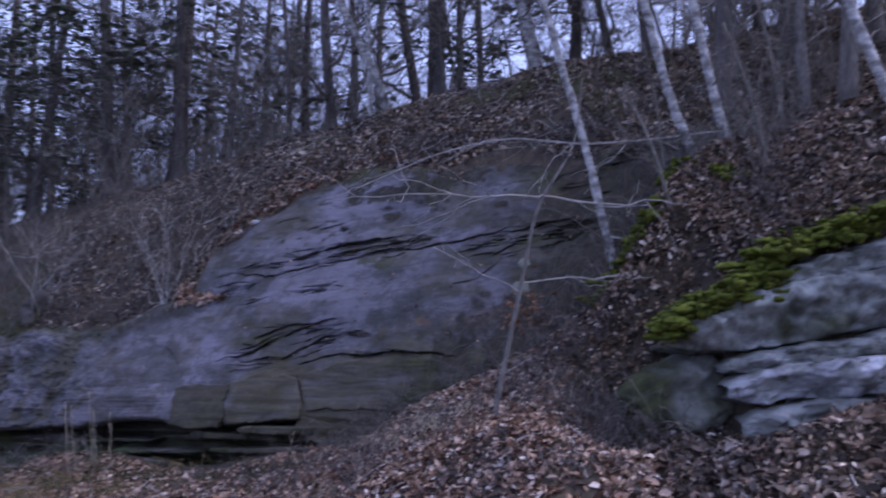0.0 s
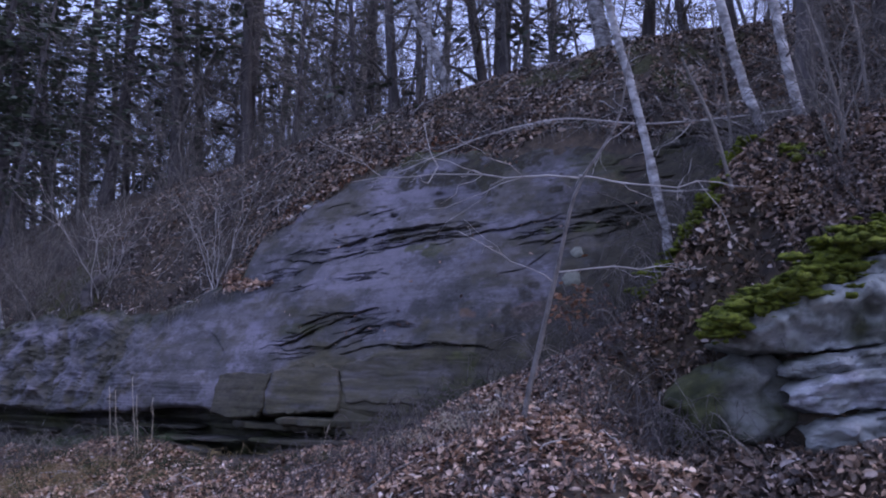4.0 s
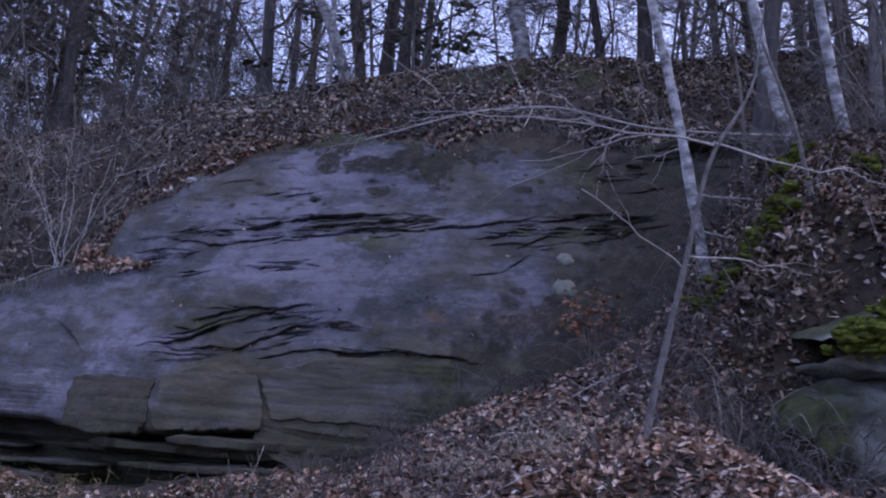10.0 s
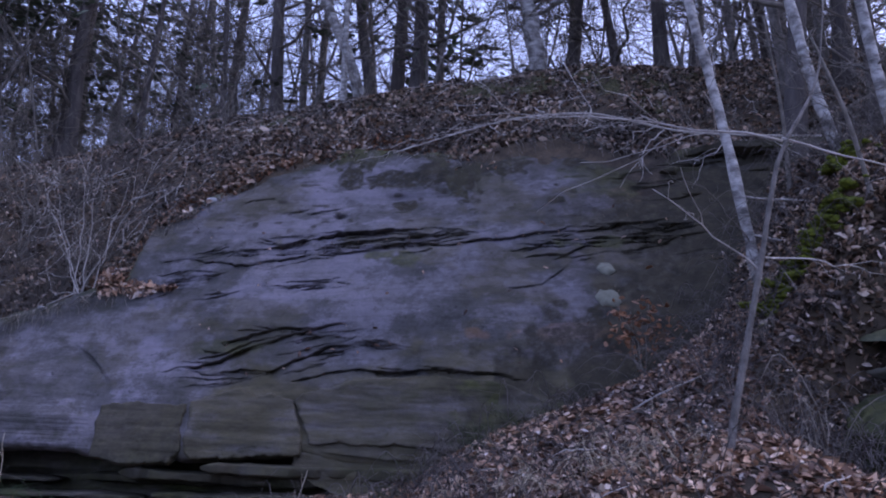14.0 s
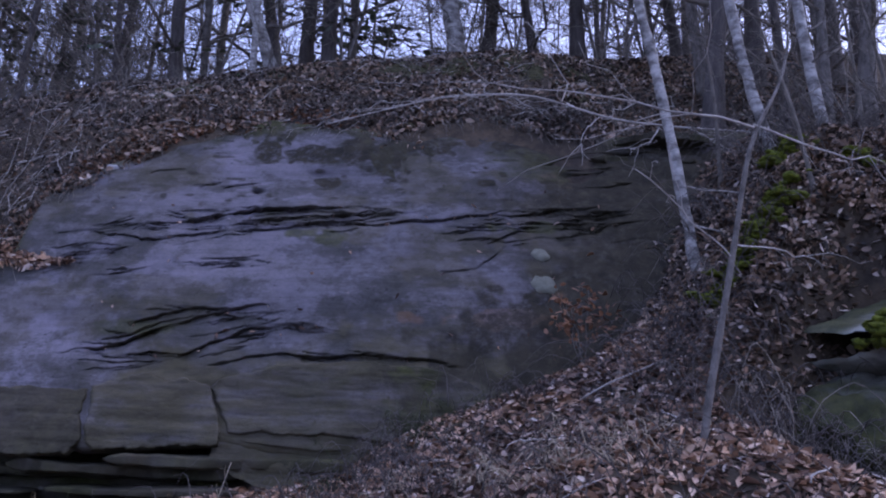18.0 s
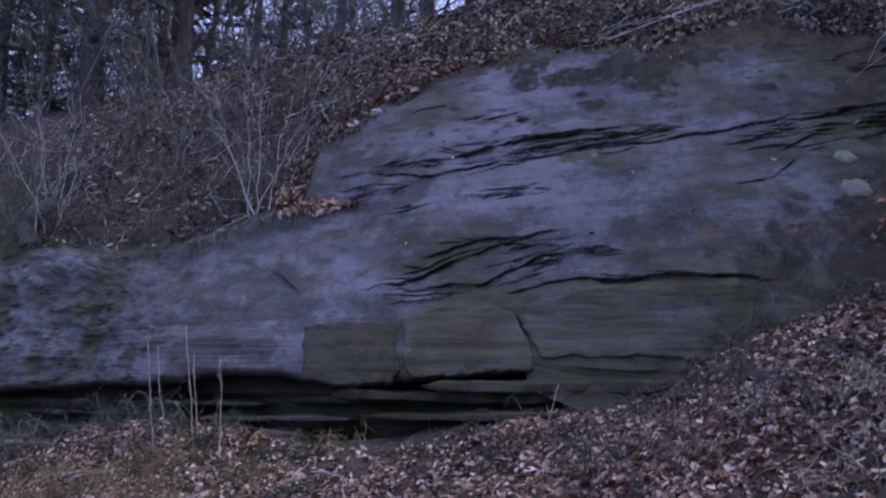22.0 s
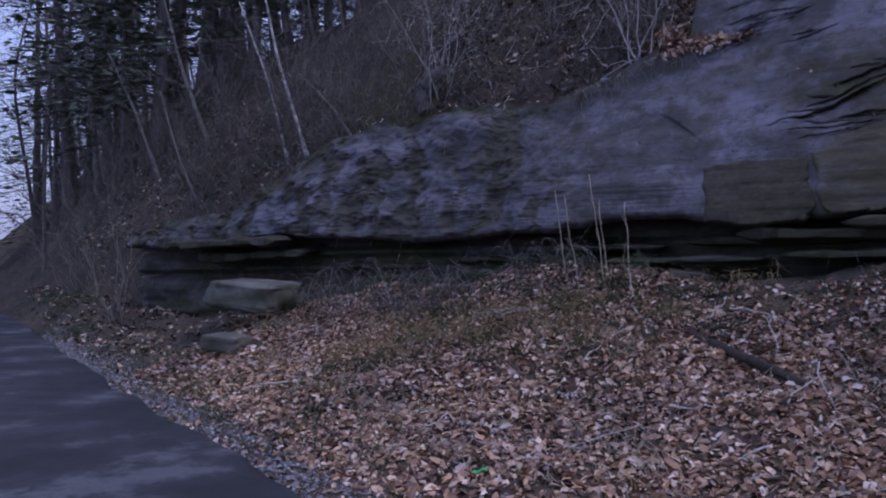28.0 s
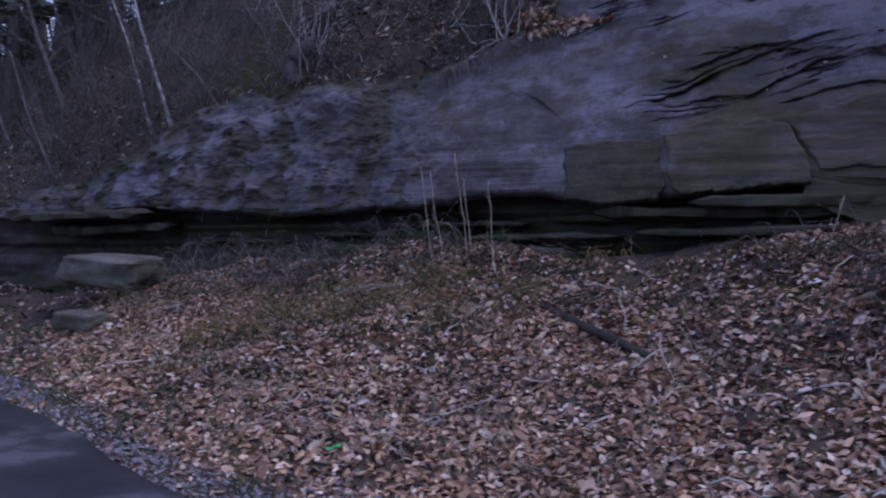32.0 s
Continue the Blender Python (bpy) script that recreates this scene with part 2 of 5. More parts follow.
def rock_build(pale, dark):
    def build(nt, bsdf):
        film = noise_tex(nt, 1.0, 10, 0.72, (1, 1, 1.7))
        drift = noise_tex(nt, 0.4, 5, 0.6)
        grain = noise_tex(nt, 38, 5, 0.7)
        base = mix(nt, ramp(nt, film, (0.46, (0, 0, 0)), (0.53, (0.7, 0.7, 0.7)), (0.66, (1, 1, 1))), pale, dark)
        base = mix(nt, 0.8, base, ramp(nt, drift, (0.38, (0.62, 0.62, 0.58)), (0.6, (1.12, 1.1, 1.13))), "MULTIPLY")
        mottle = noise_tex(nt, 4.2, 8, 0.74)
        base = mix(nt, 0.75, base, ramp(nt, mottle, (0.36, (0.55, 0.56, 0.5)), (0.47, (0.93, 0.93, 0.94)), (0.62, (1.18, 1.16, 1.22))), "MULTIPLY")
        speck = noise_tex(nt, 12, 5, 0.65)
        base = mix(nt, 0.8, base, ramp(nt, speck, (0.30, (0.35, 0.35, 0.33)), (0.37, (1.0, 1.0, 1.0)), (0.68, (1.0, 1.0, 1.0)), (0.74, (1.35, 1.32, 1.28))), "MULTIPLY")
        bedding = noise_tex(nt, 3.0, 6, 0.7, (0.5, 0.5, 7))
        base = mix(nt, 0.5, base, ramp(nt, bedding, (0.34, (0.62, 0.63, 0.58)), (0.5, (1.0, 1.0, 1.0)), (0.68, (1.16, 1.15, 1.18))), "MULTIPLY")
        base = mix(nt, 0.3, base, ramp(nt, grain, (0.3, (0.5, 0.5, 0.5)), (0.7, (1.15, 1.15, 1.15))), "MULTIPLY")
        brown = mix(nt, 0.8, base, ramp(nt, noise_tex(nt, 2.2, 7, 0.7, (1, 1, 4)), (0.36, (0.050, 0.043, 0.018)), (0.64, (0.105, 0.094, 0.046))), "MIX")
        base = mix(nt, attr(nt, "brown"), base, brown)
        base = mix(nt, attr(nt, "rust"), base, (0.30, 0.15, 0.07))
        base = mix(nt, attr(nt, "lichen"), base, (0.42, 0.44, 0.40))
        # near-black tone for stains, and for shade painted into undercut and pocks
        ragged = mix(nt, 1.0, attr(nt, "stain_shade"), ramp(nt, noise_tex(nt, 9, 7, 0.7), (0.34, (0.45, 0.45, 0.45)), (0.52, (1.05, 1.05, 1.05))), "MULTIPLY")
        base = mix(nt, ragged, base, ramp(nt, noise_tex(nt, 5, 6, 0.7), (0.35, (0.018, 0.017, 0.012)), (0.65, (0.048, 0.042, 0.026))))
        mossy = ramp(nt, noise_tex(nt, 5, 6, 0.7), (0.4, (0.028, 0.033, 0.009)), (0.7, (0.095, 0.10, 0.028)))
        base = mix(nt, attr(nt, "moss"), base, mossy)
        nt.links.new(base, bsdf.inputs["Base Color"])
        bsdf.inputs["Roughness"].default_value = 0.85
        bsdf.inputs["Specular IOR Level"].default_value = 0.3
        h = mix(nt, 0.4, noise_tex(nt, 6, 8, 0.68, (1, 1, 1.8)), noise_tex(nt, 60, 4, 0.6))
        bump(nt, bsdf, h, 0.55, 0.035)
    return build


ROCK = material("sandstone", rock_build((0.188, 0.179, 0.200), (0.070, 0.070, 0.062)))


def plain(name, c1, c2, scale, rough=0.85, bump_s=0.4, stretch=None, island=False, tint=None, patchy=False):
    def build(nt, bsdf):
        col = ramp(nt, noise_tex(nt, scale, 6, 0.65, stretch), (0.3, c1), (0.7, c2))
        if tint:
            col = mix(nt, 1.0, col, ramp(nt, rnd(nt, island), *tint), "MULTIPLY")
        if patchy:
            col = mix(nt, 0.75, col, ramp(nt, noise_tex(nt, 0.75, 6, 0.7), (0.36, (0.32, 0.32, 0.34)), (0.46, (0.8, 0.74, 0.70)), (0.54, (1.08, 0.95, 0.76)), (0.66, (1.2, 1.18, 1.18))), "MULTIPLY")
        nt.links.new(col, bsdf.inputs["Base Color"])
        bsdf.inputs["Roughness"].default_value = rough
        bump(nt, bsdf, noise_tex(nt, scale * 3, 5, 0.7, stretch), bump_s, 0.02)
    return material(name, build)


SOIL = plain("leaf_mould", (0.022, 0.018, 0.013), (0.10, 0.08, 0.056), 7, 0.95, 0.8, None, False, None, True)
BARK_DARK = plain("dark_bark", (0.06, 0.054, 0.052), (0.17, 0.15, 0.14), 4, 0.95, 0.9, (3, 3, 0.6))
BARK_GREY = plain("grey_bark", (0.06, 0.055, 0.048), (0.28, 0.255, 0.23), 6, 0.9, 0.8, (2, 2, 1.0))
TWIG = plain("twig_bark", (0.10, 0.093, 0.082), (0.29, 0.27, 0.24), 6, 0.9, 0.3, None, True, [(0, (0.4, 0.4, 0.4)), (1, (1.3, 1.25, 1.2))])
PALE_TWIG = plain("bleached_branch", (0.26, 0.24, 0.22), (0.62, 0.59, 0.55), 5, 0.85, 0.3)
HEMLOCK = plain("hemlock_needles", (0.075, 0.095, 0.07), (0.15, 0.185, 0.125), 1.2, 0.7, 0.2, None, True, [(0, (0.5, 0.55, 0.5)), (1, (1.3, 1.3, 1.2))])
MOSS = plain("bright_moss", (0.022, 0.034, 0.003), (0.21, 0.25, 0.012), 22, 0.95, 0.9)
DULL_MOSS = plain("dull_moss", (0.022, 0.024, 0.008), (0.075, 0.07, 0.022), 8, 0.95, 0.9)
STRAW = plain("dry_grass", (0.3, 0.26, 0.18), (0.5, 0.44, 0.33), 9, 0.8, 0.1)
TAN_GRASS = plain("tan_grass", (0.16, 0.12, 0.05), (0.36, 0.27, 0.13), 7, 0.8, 0.1)
GREEN = plain("green_leaf", (0.025, 0.05, 0.015), (0.07, 0.12, 0.045), 5, 0.6, 0.1)
WEED = plain("dark_weed", (0.02, 0.03, 0.01), (0.06, 0.075, 0.03), 6, 0.8, 0.2)
BOULDER = material("pale_sandstone", rock_build((0.40, 0.42, 0.40), (0.18, 0.19, 0.18)))
PALE_BOULDER = material("bleached_sandstone", rock_build((0.6, 0.61, 0.62), (0.30, 0.31, 0.32)))
GRAVEL = plain("road_gravel", (0.10, 0.10, 0.11), (0.42, 0.42, 0.45), 30, 0.9, 0.5, None, True, [(0, (0.5, 0.5, 0.5)), (1, (1.2, 1.2, 1.2))])
LEAF = plain("fallen_leaves", (0.75, 0.75, 0.75), (1.0, 1.0, 1.0), 20, 0.55, 0.1, None, True,
             [(0.0, (0.05, 0.031, 0.026)), (0.28, (0.20, 0.125, 0.092)), (0.52, (0.43, 0.28, 0.19)), (0.74, (0.61, 0.45, 0.345)), (0.9, (0.73, 0.60, 0.51)), (1.0, (0.88, 0.84, 0.8))], True)
OLD_LEAF = plain("weathered_leaves", (0.75, 0.75, 0.75), (1.0, 1.0, 1.0), 20, 0.6, 0.1, None, True,
                 [(0.0, (0.02, 0.017, 0.014)), (0.35, (0.08, 0.058, 0.044)), (0.62, (0.25, 0.175, 0.125)), (0.85, (0.48, 0.37, 0.295)), (1.0, (0.78, 0.71, 0.65))], True)
RUST_LEAF = plain("russet_leaves", (0.75, 0.75, 0.75), (1.0, 1.0, 1.0), 20, 0.6, 0.1, None, True, [(0.0, (0.13, 0.06, 0.032)), (1.0, (0.40, 0.20, 0.10))])
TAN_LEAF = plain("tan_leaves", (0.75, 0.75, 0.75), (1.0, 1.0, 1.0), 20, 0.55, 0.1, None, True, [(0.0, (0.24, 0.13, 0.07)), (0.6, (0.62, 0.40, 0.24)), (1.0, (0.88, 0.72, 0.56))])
LICHEN = plain("pale_lichen", (0.12, 0.125, 0.095), (0.23, 0.235, 0.18), 14, 0.95, 0.5)


def asphalt_build(nt, bsdf):
    grain = noise_tex(nt, 90, 3, 0.6)
    col = ramp(nt, noise_tex(nt, 0.8, 6, 0.7), (0.44, (0.014, 0.015, 0.02)), (0.55, (0.026, 0.028, 0.036)), (0.62, (0.09, 0.093, 0.105)))
    col = mix(nt, 0.5, col, ramp(nt, grain, (0.3, (0.5, 0.5, 0.5)), (0.7, (1.2, 1.2, 1.2))), "MULTIPLY")
    nt.links.new(col, bsdf.inputs["Base Color"])
    nt.links.new(ramp(nt, noise_tex(nt, 1.3, 4, 0.6), (0.35, (0.75, 0.75, 0.75)), (0.65, (0.95, 0.95, 0.95))), bsdf.inputs["Roughness"])
    bump(nt, bsdf, grain, 0.4, 0.01)


ASPHALT = material("old_asphalt", asphalt_build)


def birch_build(nt, bsdf):
    col = ramp(nt, noise_tex(nt, 5, 7, 0.7, (1, 1, 2)), (0.36, (0.09, 0.085, 0.08)), (0.47, (0.26, 0.25, 0.235)), (0.64, (0.62, 0.61, 0.59)))
    nt.links.new(col, bsdf.inputs["Base Color"])
    bsdf.inputs["Roughness"].default_value = 0.7
    bump(nt, bsdf, noise_tex(nt, 14, 4, 0.6), 0.3, 0.01)


ROTTEN = plain("rotten_wood", (0.018, 0.015, 0.012), (0.07, 0.055, 0.045), 9, 0.95, 0.9)
BIRCH = material("birch_bark", birch_build)


# ---- ground and road ----
def axis(fine_a, fine_b, step, far):
    mid = np.arange(fine_a, fine_b, step)
    left, right, d, s = [], [], step, step
    while d < far:
        s *= 1.22
        d += s
        left.append(fine_a - d)
        right.append(fine_b + d)
    return np.concatenate([left[::-1], mid, right])


gx, gy = axis(-15, 6, 0.09, 1800), axis(2.5, 21, 0.09, 1800)
GX, GY = np.meshgrid(gx, gy, indexing="ij")
soup = Soup()
soup.add(np.stack([GX, GY, ground(np.clip(GX, -90, 60), np.clip(GY, -60, 90))], -1), grid_faces(len(gx), len(gy)))
forest_floor = part("ground", soup, SOIL)
tagged(forest_floor, "brown forest floor of leaf mould climbing a steep bank", "ground", "", "structure")

soup = Soup()
rx = np.concatenate([np.linspace(-80, -18, 60), np.linspace(-17.8, 8, 260), np.linspace(9, 70, 30)])
rv = np.concatenate([np.linspace(0, 0.15, 12), np.linspace(0.2, 1, 12)])
RX, RV = np.meshgrid(rx, rv, indexing="ij")
RY = y_road(RX) + 0.12 + 0.10 * fbm(RX * 1.5, 0.5, 0.0, 3) * np.exp(-RV * 30) - 6.0 * RV
RZ = z_road(RX) + 0.045 + 0.06 * np.sin(np.pi * RV) + 0.012 * fbm(RX * 1.2, RY * 1.2, 2.0, 3) - 0.09 * (RV < 0.005)
soup.add(np.stack([RX, RY, RZ], -1), grid_faces(len(rx), len(rv))[:, ::-1])
road = part("road", soup, ASPHALT)
tagged(road, "narrow worn grey asphalt road with pale patches", "road", "", "structure")


# ---- rock face ----
def set_attr(ob, name, values):
    a = ob.data.attributes.new(name, "FLOAT", "POINT")
    a.data.foreach_set("value", np.clip(values, 0, 1).astype(np.float32).ravel())


# cracks as (half width, depth, step, points along the face)
UPPER_CRACKS = [
    (0.030, 0.20, 0.10, [(-3.3, 4.2), (-2.66, 4.31), (-1.97, 4.48), (-1.41, 4.53), (-0.9, 4.56)]),
    (0.016, 0.12, 0.05, [(-4.1, 4.13), (-3.54, 4.06), (-3.24, 3.98), (-2.36, 4.16), (-1.68, 4.25), (-1.14, 4.33), (-0.74, 4.30), (-0.08, 4.33), (0.55, 4.45), (0.9, 4.56)]),
    (0.013, 0.10, 0.03, [(-2.3, 4.33), (-1.5, 4.40), (-0.8, 4.43), (-0.1, 4.46)]),
    (0.013, 0.08, 0.02, [(-4.15, 3.74), (-3.42, 3.82)]),
    (0.012, 0.08, 0.02, [(-4.25, 3.86), (-3.75, 3.93)]),
    (0.012, 0.08, 0.02, [(-4.25, 3.61), (-3.7, 3.71)]),
    (0.013, 0.08, 0.02, [(-3.9, 4.14), (-3.3, 4.34)]),
    (0.012, 0.08, 0.02, [(-2.85, 3.63), (-1.9, 3.73)]),
]
LOWER_CRACKS = [
    (0.022, 0.15, 0.07, [(-4.05, 2.54), (-3.34, 2.68), (-2.76, 2.95), (-2.15, 3.12), (-1.7, 3.19)]),
    (0.016, 0.12, 0.04, [(-3.3, 2.93), (-2.65, 3.09), (-2.2, 3.08)]),
    (0.018, 0.14, 0.05, [(-3.4, 2.56), (-2.59, 2.62), (-2.42, 2.72), (-2.01, 2.88), (-1.25, 2.95)]),
    (0.016, 0.12, 0.04, [(-2.6, 2.62), (-2.36, 2.74), (-1.65, 2.91), (-1.15, 2.87)]),
    (0.012, 0.08, 0.02, [(-3.9, 2.49), (-3.0, 2.52), (-2.15, 2.65)]),
]
RIGHT_CRACKS = [
    (0.022, 0.16, 0.06, [(-2.6, 2.48), (-1.99, 2.60), (-0.94, 2.63), (-0.27, 2.58), (-0.02, 2.52)]),
    (0.024, 0.16, 0.06, [(0.4, 4.43), (1.2, 4.48), (1.85, 4.58)]),
    (0.024, 0.16, 0.06, [(0.4, 4.34), (0.9, 4.29), (1.5, 4.33)]),
    (0.024, 0.16, 0.06, [(0.43, 3.98), (0.87, 4.22), (1.5, 4.24), (2.0, 4.34), (2.45, 4.34)]),
    (0.024, 0.16, 0.06, [(0.83, 4.08), (1.23, 4.12), (1.83, 4.26)]),
    (0.012, 0.09, 0.03, [(-0.25, 3.60), (0.27, 3.67), (0.41, 3.78), (0.68, 4.02)]),
    (0.010, 0.07, 0.02, [(1.4, 5.38), (2.1, 5.45), (2.9, 5.55)]),
    (0.012, 0.07, 0.03, [(-5.1, 2.95), (-4.75, 2.72), (-4.45, 2.42)]),
]


# bundles of hairline cracks: middle, half sizes, slope, count
for cx, cz, hx, hz, slope, count in [(-3.75, 3.85, 0.4, 0.30, 0.16, 9), (-3.2, 4.15, 0.5, 0.10, 0.2, 4), (-1.6, 4.34, 1.1, 0.13, 0.14, 14), (1.2, 4.27, 0.9, 0.22, 0.12, 16), (-2.6, 2.8, 1.0, 0.3, 0.28, 5), (-1.6, 3.7, 0.9, 0.25, 0.12, 2), (-2.6, 5.0, 0.6, 0.2, 0.15, 4), (2.2, 5.2, 0.6, 0.3, 0.1, 5)]:
    for k in range(count):
        ax, az = cx + rng.uniform(-hx, hx), cz + rng.uniform(-hz, hz)
        ln = rng.uniform(0.15, 0.45)
        RIGHT_CRACKS.append((rng.uniform(0.010, 0.020), 0.06, 0.025, [(ax - ln, az - ln * slope), (ax, az + rng.normal(0, 0.02)), (ax + ln, az + ln * slope)]))


# thin companions beside the main cracks
ALL_CRACKS = UPPER_CRACKS + LOWER_CRACKS + RIGHT_CRACKS
for half, depth, step, pts in list(ALL_CRACKS):
    a, b = pts[0][0], pts[-1][0]
    if abs(pts[-1][1] - pts[0][1]) > 0.3 * (b - a):
        continue
    for k in range(4 if b - a > 0.8 else 1):
        c = a + (b - a) * rng.random() * 0.6
        d = c + (b - a) * rng.uniform(0.2, 0.5) + 0.1
        off = rng.choice([-1, 1]) * rng.uniform(0.03, 0.12)
        line = [(x, float(np.interp(x, [p[0] for p in pts], [p[1] for p in pts])) + off * (1 - 0.5 * t)) for t, x in enumerate(np.linspace(c, d, 3))]
        ALL_CRACKS.append((0.010, 0.06, 0.02, line))


def strata(x, z):
    """The face's own relief: how far it lies behind its plane."""
    d = 0.10 * fbm(x * 0.6, z * 1.2, 4.0, 3) + 0.012 * fbm(x * 1.4 - z * 0.8, z * 2.2, 9.0, 3) + 0.007 * fbm(x * 7, z * 8.0, 1.0, 3)
    rough = np.clip((-5.6 - x) / 1.5, 0, 1)
    lump = fbm(x * 0.9 - z * 0.8 + 9, z * 1.9 + x * 0.7, 2.0, 5, 0.55)
    pocks = np.clip(fbm(x * 3.4 - z * 1.7, z * 2.5 + x * 1.5, 8.0, 5, 0.62) - 0.12, 0, 0.5)
    d = d + rough * (0.10 * np.abs(lump) - 0.04 + 0.11 * pocks + 0.035 * fbm(x * 5, z * 5, 3.0, 4, 0.6) + 0.012 * fbm(x * 9, z * 9, 5.0, 3))
    plate = np.clip((x + 6.75 - 0.55 * np.clip(z - 2.1, 0, 1)) / 0.10, 0, 1) * np.clip((-4.75 - x) / 0.5, 0, 1) * np.clip((2.75 - z + 0.1 * vnoise(x * 2, z)) / 0.15, 0, 1)
    d = d - 0.06 * plate
    seam = np.clip((2.5 - z) / 0.3, 0, 1)
    d = d + seam * (0.006 * fbm(x * 1.5, z * 24, 6.0, 3) + 0.010 * np.round(2.5 * fbm(x * 0.7, z * 9, 16.0, 2)) / 2.5)
    d = d - 0.10 * np.exp(-((x + 6.0) / 1.0) ** 2 - ((z - 2.2) / 0.5) ** 2)
    for half, depth, step, pts in ALL_CRACKS:
        xs, zs = [p[0] for p in pts], [p[1] for p in pts]
        near = (x > xs[0]) & (x < xs[-1]) & (np.abs(z - np.interp(x, xs, zs)) < 0.55)
        px, pz = x[near], z[near]
        zc = np.interp(px, xs, zs) + 0.022 * fbm(px * 3, zs[0] * 9, 0.0, 5, 0.65)
        ends = np.clip((px - xs[0]) / min(0.5, (xs[-1] - xs[0]) / 3), 0, 1) * np.clip((xs[-1] - px) / min(0.5, (xs[-1] - xs[0]) / 3), 0, 1)
        gate = np.clip(0.9 + 1.0 * fbm(px * 3.5, zs[0] * 5, 3.0, 3), 0.2, 1)
        wide = half * 0.26 * (0.35 + ends) * np.clip(1 + 1.1 * fbm(px * 3, zs[0] * 3, 0.0, 3), 0.3, 2.4)
        cut = 0.8 * ends * gate * depth * np.exp(-np.abs((pz - zc + 0.4 * wide) / wide) ** 3)
        below = zc - pz
        d[near] += cut + ends * gate * step * np.where(below > 0, np.exp(-below / 0.12), -0.4 * np.exp(below / 0.05))
    d = d + 0.14 * np.exp(-((x + 1.96) / 0.075) ** 2 - ((z - 4.78) / 0.035) ** 2)
    d = d + 0.06 * np.exp(-((x + 2.5) / 0.05) ** 2 - ((z - 4.9) / 0.03) ** 2)
    d = d + 0.06 * np.exp(-((x + 1.2) / 0.12) ** 2 - ((z - 5.1) / 0.05) ** 2)
    return d


def blotch(x, z, cx, cz, sx, sz, edge=0.5, seed=0.0):
    """A stain with a ragged edge, from 0 to 1."""
    r = ((x - cx) / sx) ** 2 + ((z - cz) / sz) ** 2
    return np.clip((1.0 + edge * fbm(x * 3.5 + seed, z * 3.5, seed, 4) - r) * 2.2, 0, 1)


def paint(ob, x, z):
    """Colours of the stone: olive film, rust, moss, dark patches, and painted shade of pocks and pits."""
    bed = np.clip((2.42 + 0.22 * np.clip((x + 3.6) / 2, -0.6, 1) - z + 0.12 * fbm(x * 2, z * 3, 5.0, 3)) * 6, 0, 1)
    bed = bed * np.clip((x + 3.6) / 0.4 + 0.3 * vnoise(x * 3, z * 3), 0, 1)
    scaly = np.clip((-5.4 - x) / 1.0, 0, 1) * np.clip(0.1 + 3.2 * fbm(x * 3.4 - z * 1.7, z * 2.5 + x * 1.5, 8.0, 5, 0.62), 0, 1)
    low = np.clip((x + 3.8) / 0.8, 0, 1) * np.clip((2.95 - z + 0.35 * fbm(x * 1.6, z * 2.5, 15.0, 5, 0.6)) * 2.5, 0, 1)
    patch = np.clip(2.5 * (fbm(x * 1.1 + 2, z * 1.6, 19.0, 6, 0.62) - 0.12), 0, 1)
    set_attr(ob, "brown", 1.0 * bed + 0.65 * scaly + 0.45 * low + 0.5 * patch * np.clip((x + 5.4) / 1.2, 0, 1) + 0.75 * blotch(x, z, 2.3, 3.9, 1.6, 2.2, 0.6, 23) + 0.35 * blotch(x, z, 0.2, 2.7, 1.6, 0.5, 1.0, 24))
    rust = 0.8 * blotch(x, z, 1.05, 3.22, 0.14, 0.2, 0.9, 1) + 0.7 * blotch(x, z, 1.0, 2.9, 0.2, 0.07, 0.9, 2) + 0.5 * blotch(x, z, 1.3, 3.05, 0.12, 0.1, 1.0, 3)
    rust = rust + 0.25 * blotch(x, z, 0.3, 3.05, 0.7, 0.1, 1.2, 6) + 0.3 * blotch(x, z, 1.5, 4.98, 0.25, 0.16, 0.7, 7)
    set_attr(ob, "rust", rust)
    stain_shade = 0.85 * blotch(x, z, -0.3, 5.68, 0.9, 0.10, 1.2, 10)
    # hollows of the left end darkened by their own noise: shade as colour
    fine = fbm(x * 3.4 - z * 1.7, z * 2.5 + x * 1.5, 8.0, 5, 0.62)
    stain_shade = stain_shade + np.clip((-5.2 - x) / 1.0, 0, 1) * 0.35 * np.clip(4 * (fine - 0.15), 0, 1)
    # darker toward the right end, with ragged dark patches low and high there
    stain_shade = stain_shade + 0.95 * np.clip((x - 0.15 + 0.6 * fbm(x * 1.5, z * 1.5, 41.0, 5, 0.6)) / 1.6, 0, 1) + 0.5 * blotch(x, z, 2.6, 4.1, 1.5, 1.8, 0.6, 13) + 0.85 * blotch(x, z, 1.0, 2.75, 1.3, 0.75, 0.9, 14) + 0.6 * blotch(x, z, 2.1, 5.5, 0.9, 0.3, 1.1, 15)
    # dark growth hanging in tongues from the top edge
    hang = np.clip((x + 2.6) / 0.3, 0, 1) * np.clip((1.6 - x) / 0.8, 0, 1)
    tongue = 0.06 + 0.62 * np.clip(0.2 + 1.6 * fbm(x * 2.3 + 3.1, 1.0, 0.0, 4, 0.6), 0, 1) * np.exp(-((x + 0.5) / 1.3) ** 2)
    hang = hang * np.clip((z - z_top(x) + 0.02 + tongue + 0.10 * fbm(x * 6, z * 6, 14.0, 4, 0.6)) * 22, 0, 1) * np.clip(0.85 + 1.6 * fbm(x * 4, z * 4, 12.0, 4, 0.6), 0, 1)
    stain_shade = stain_shade + 1.0 * hang
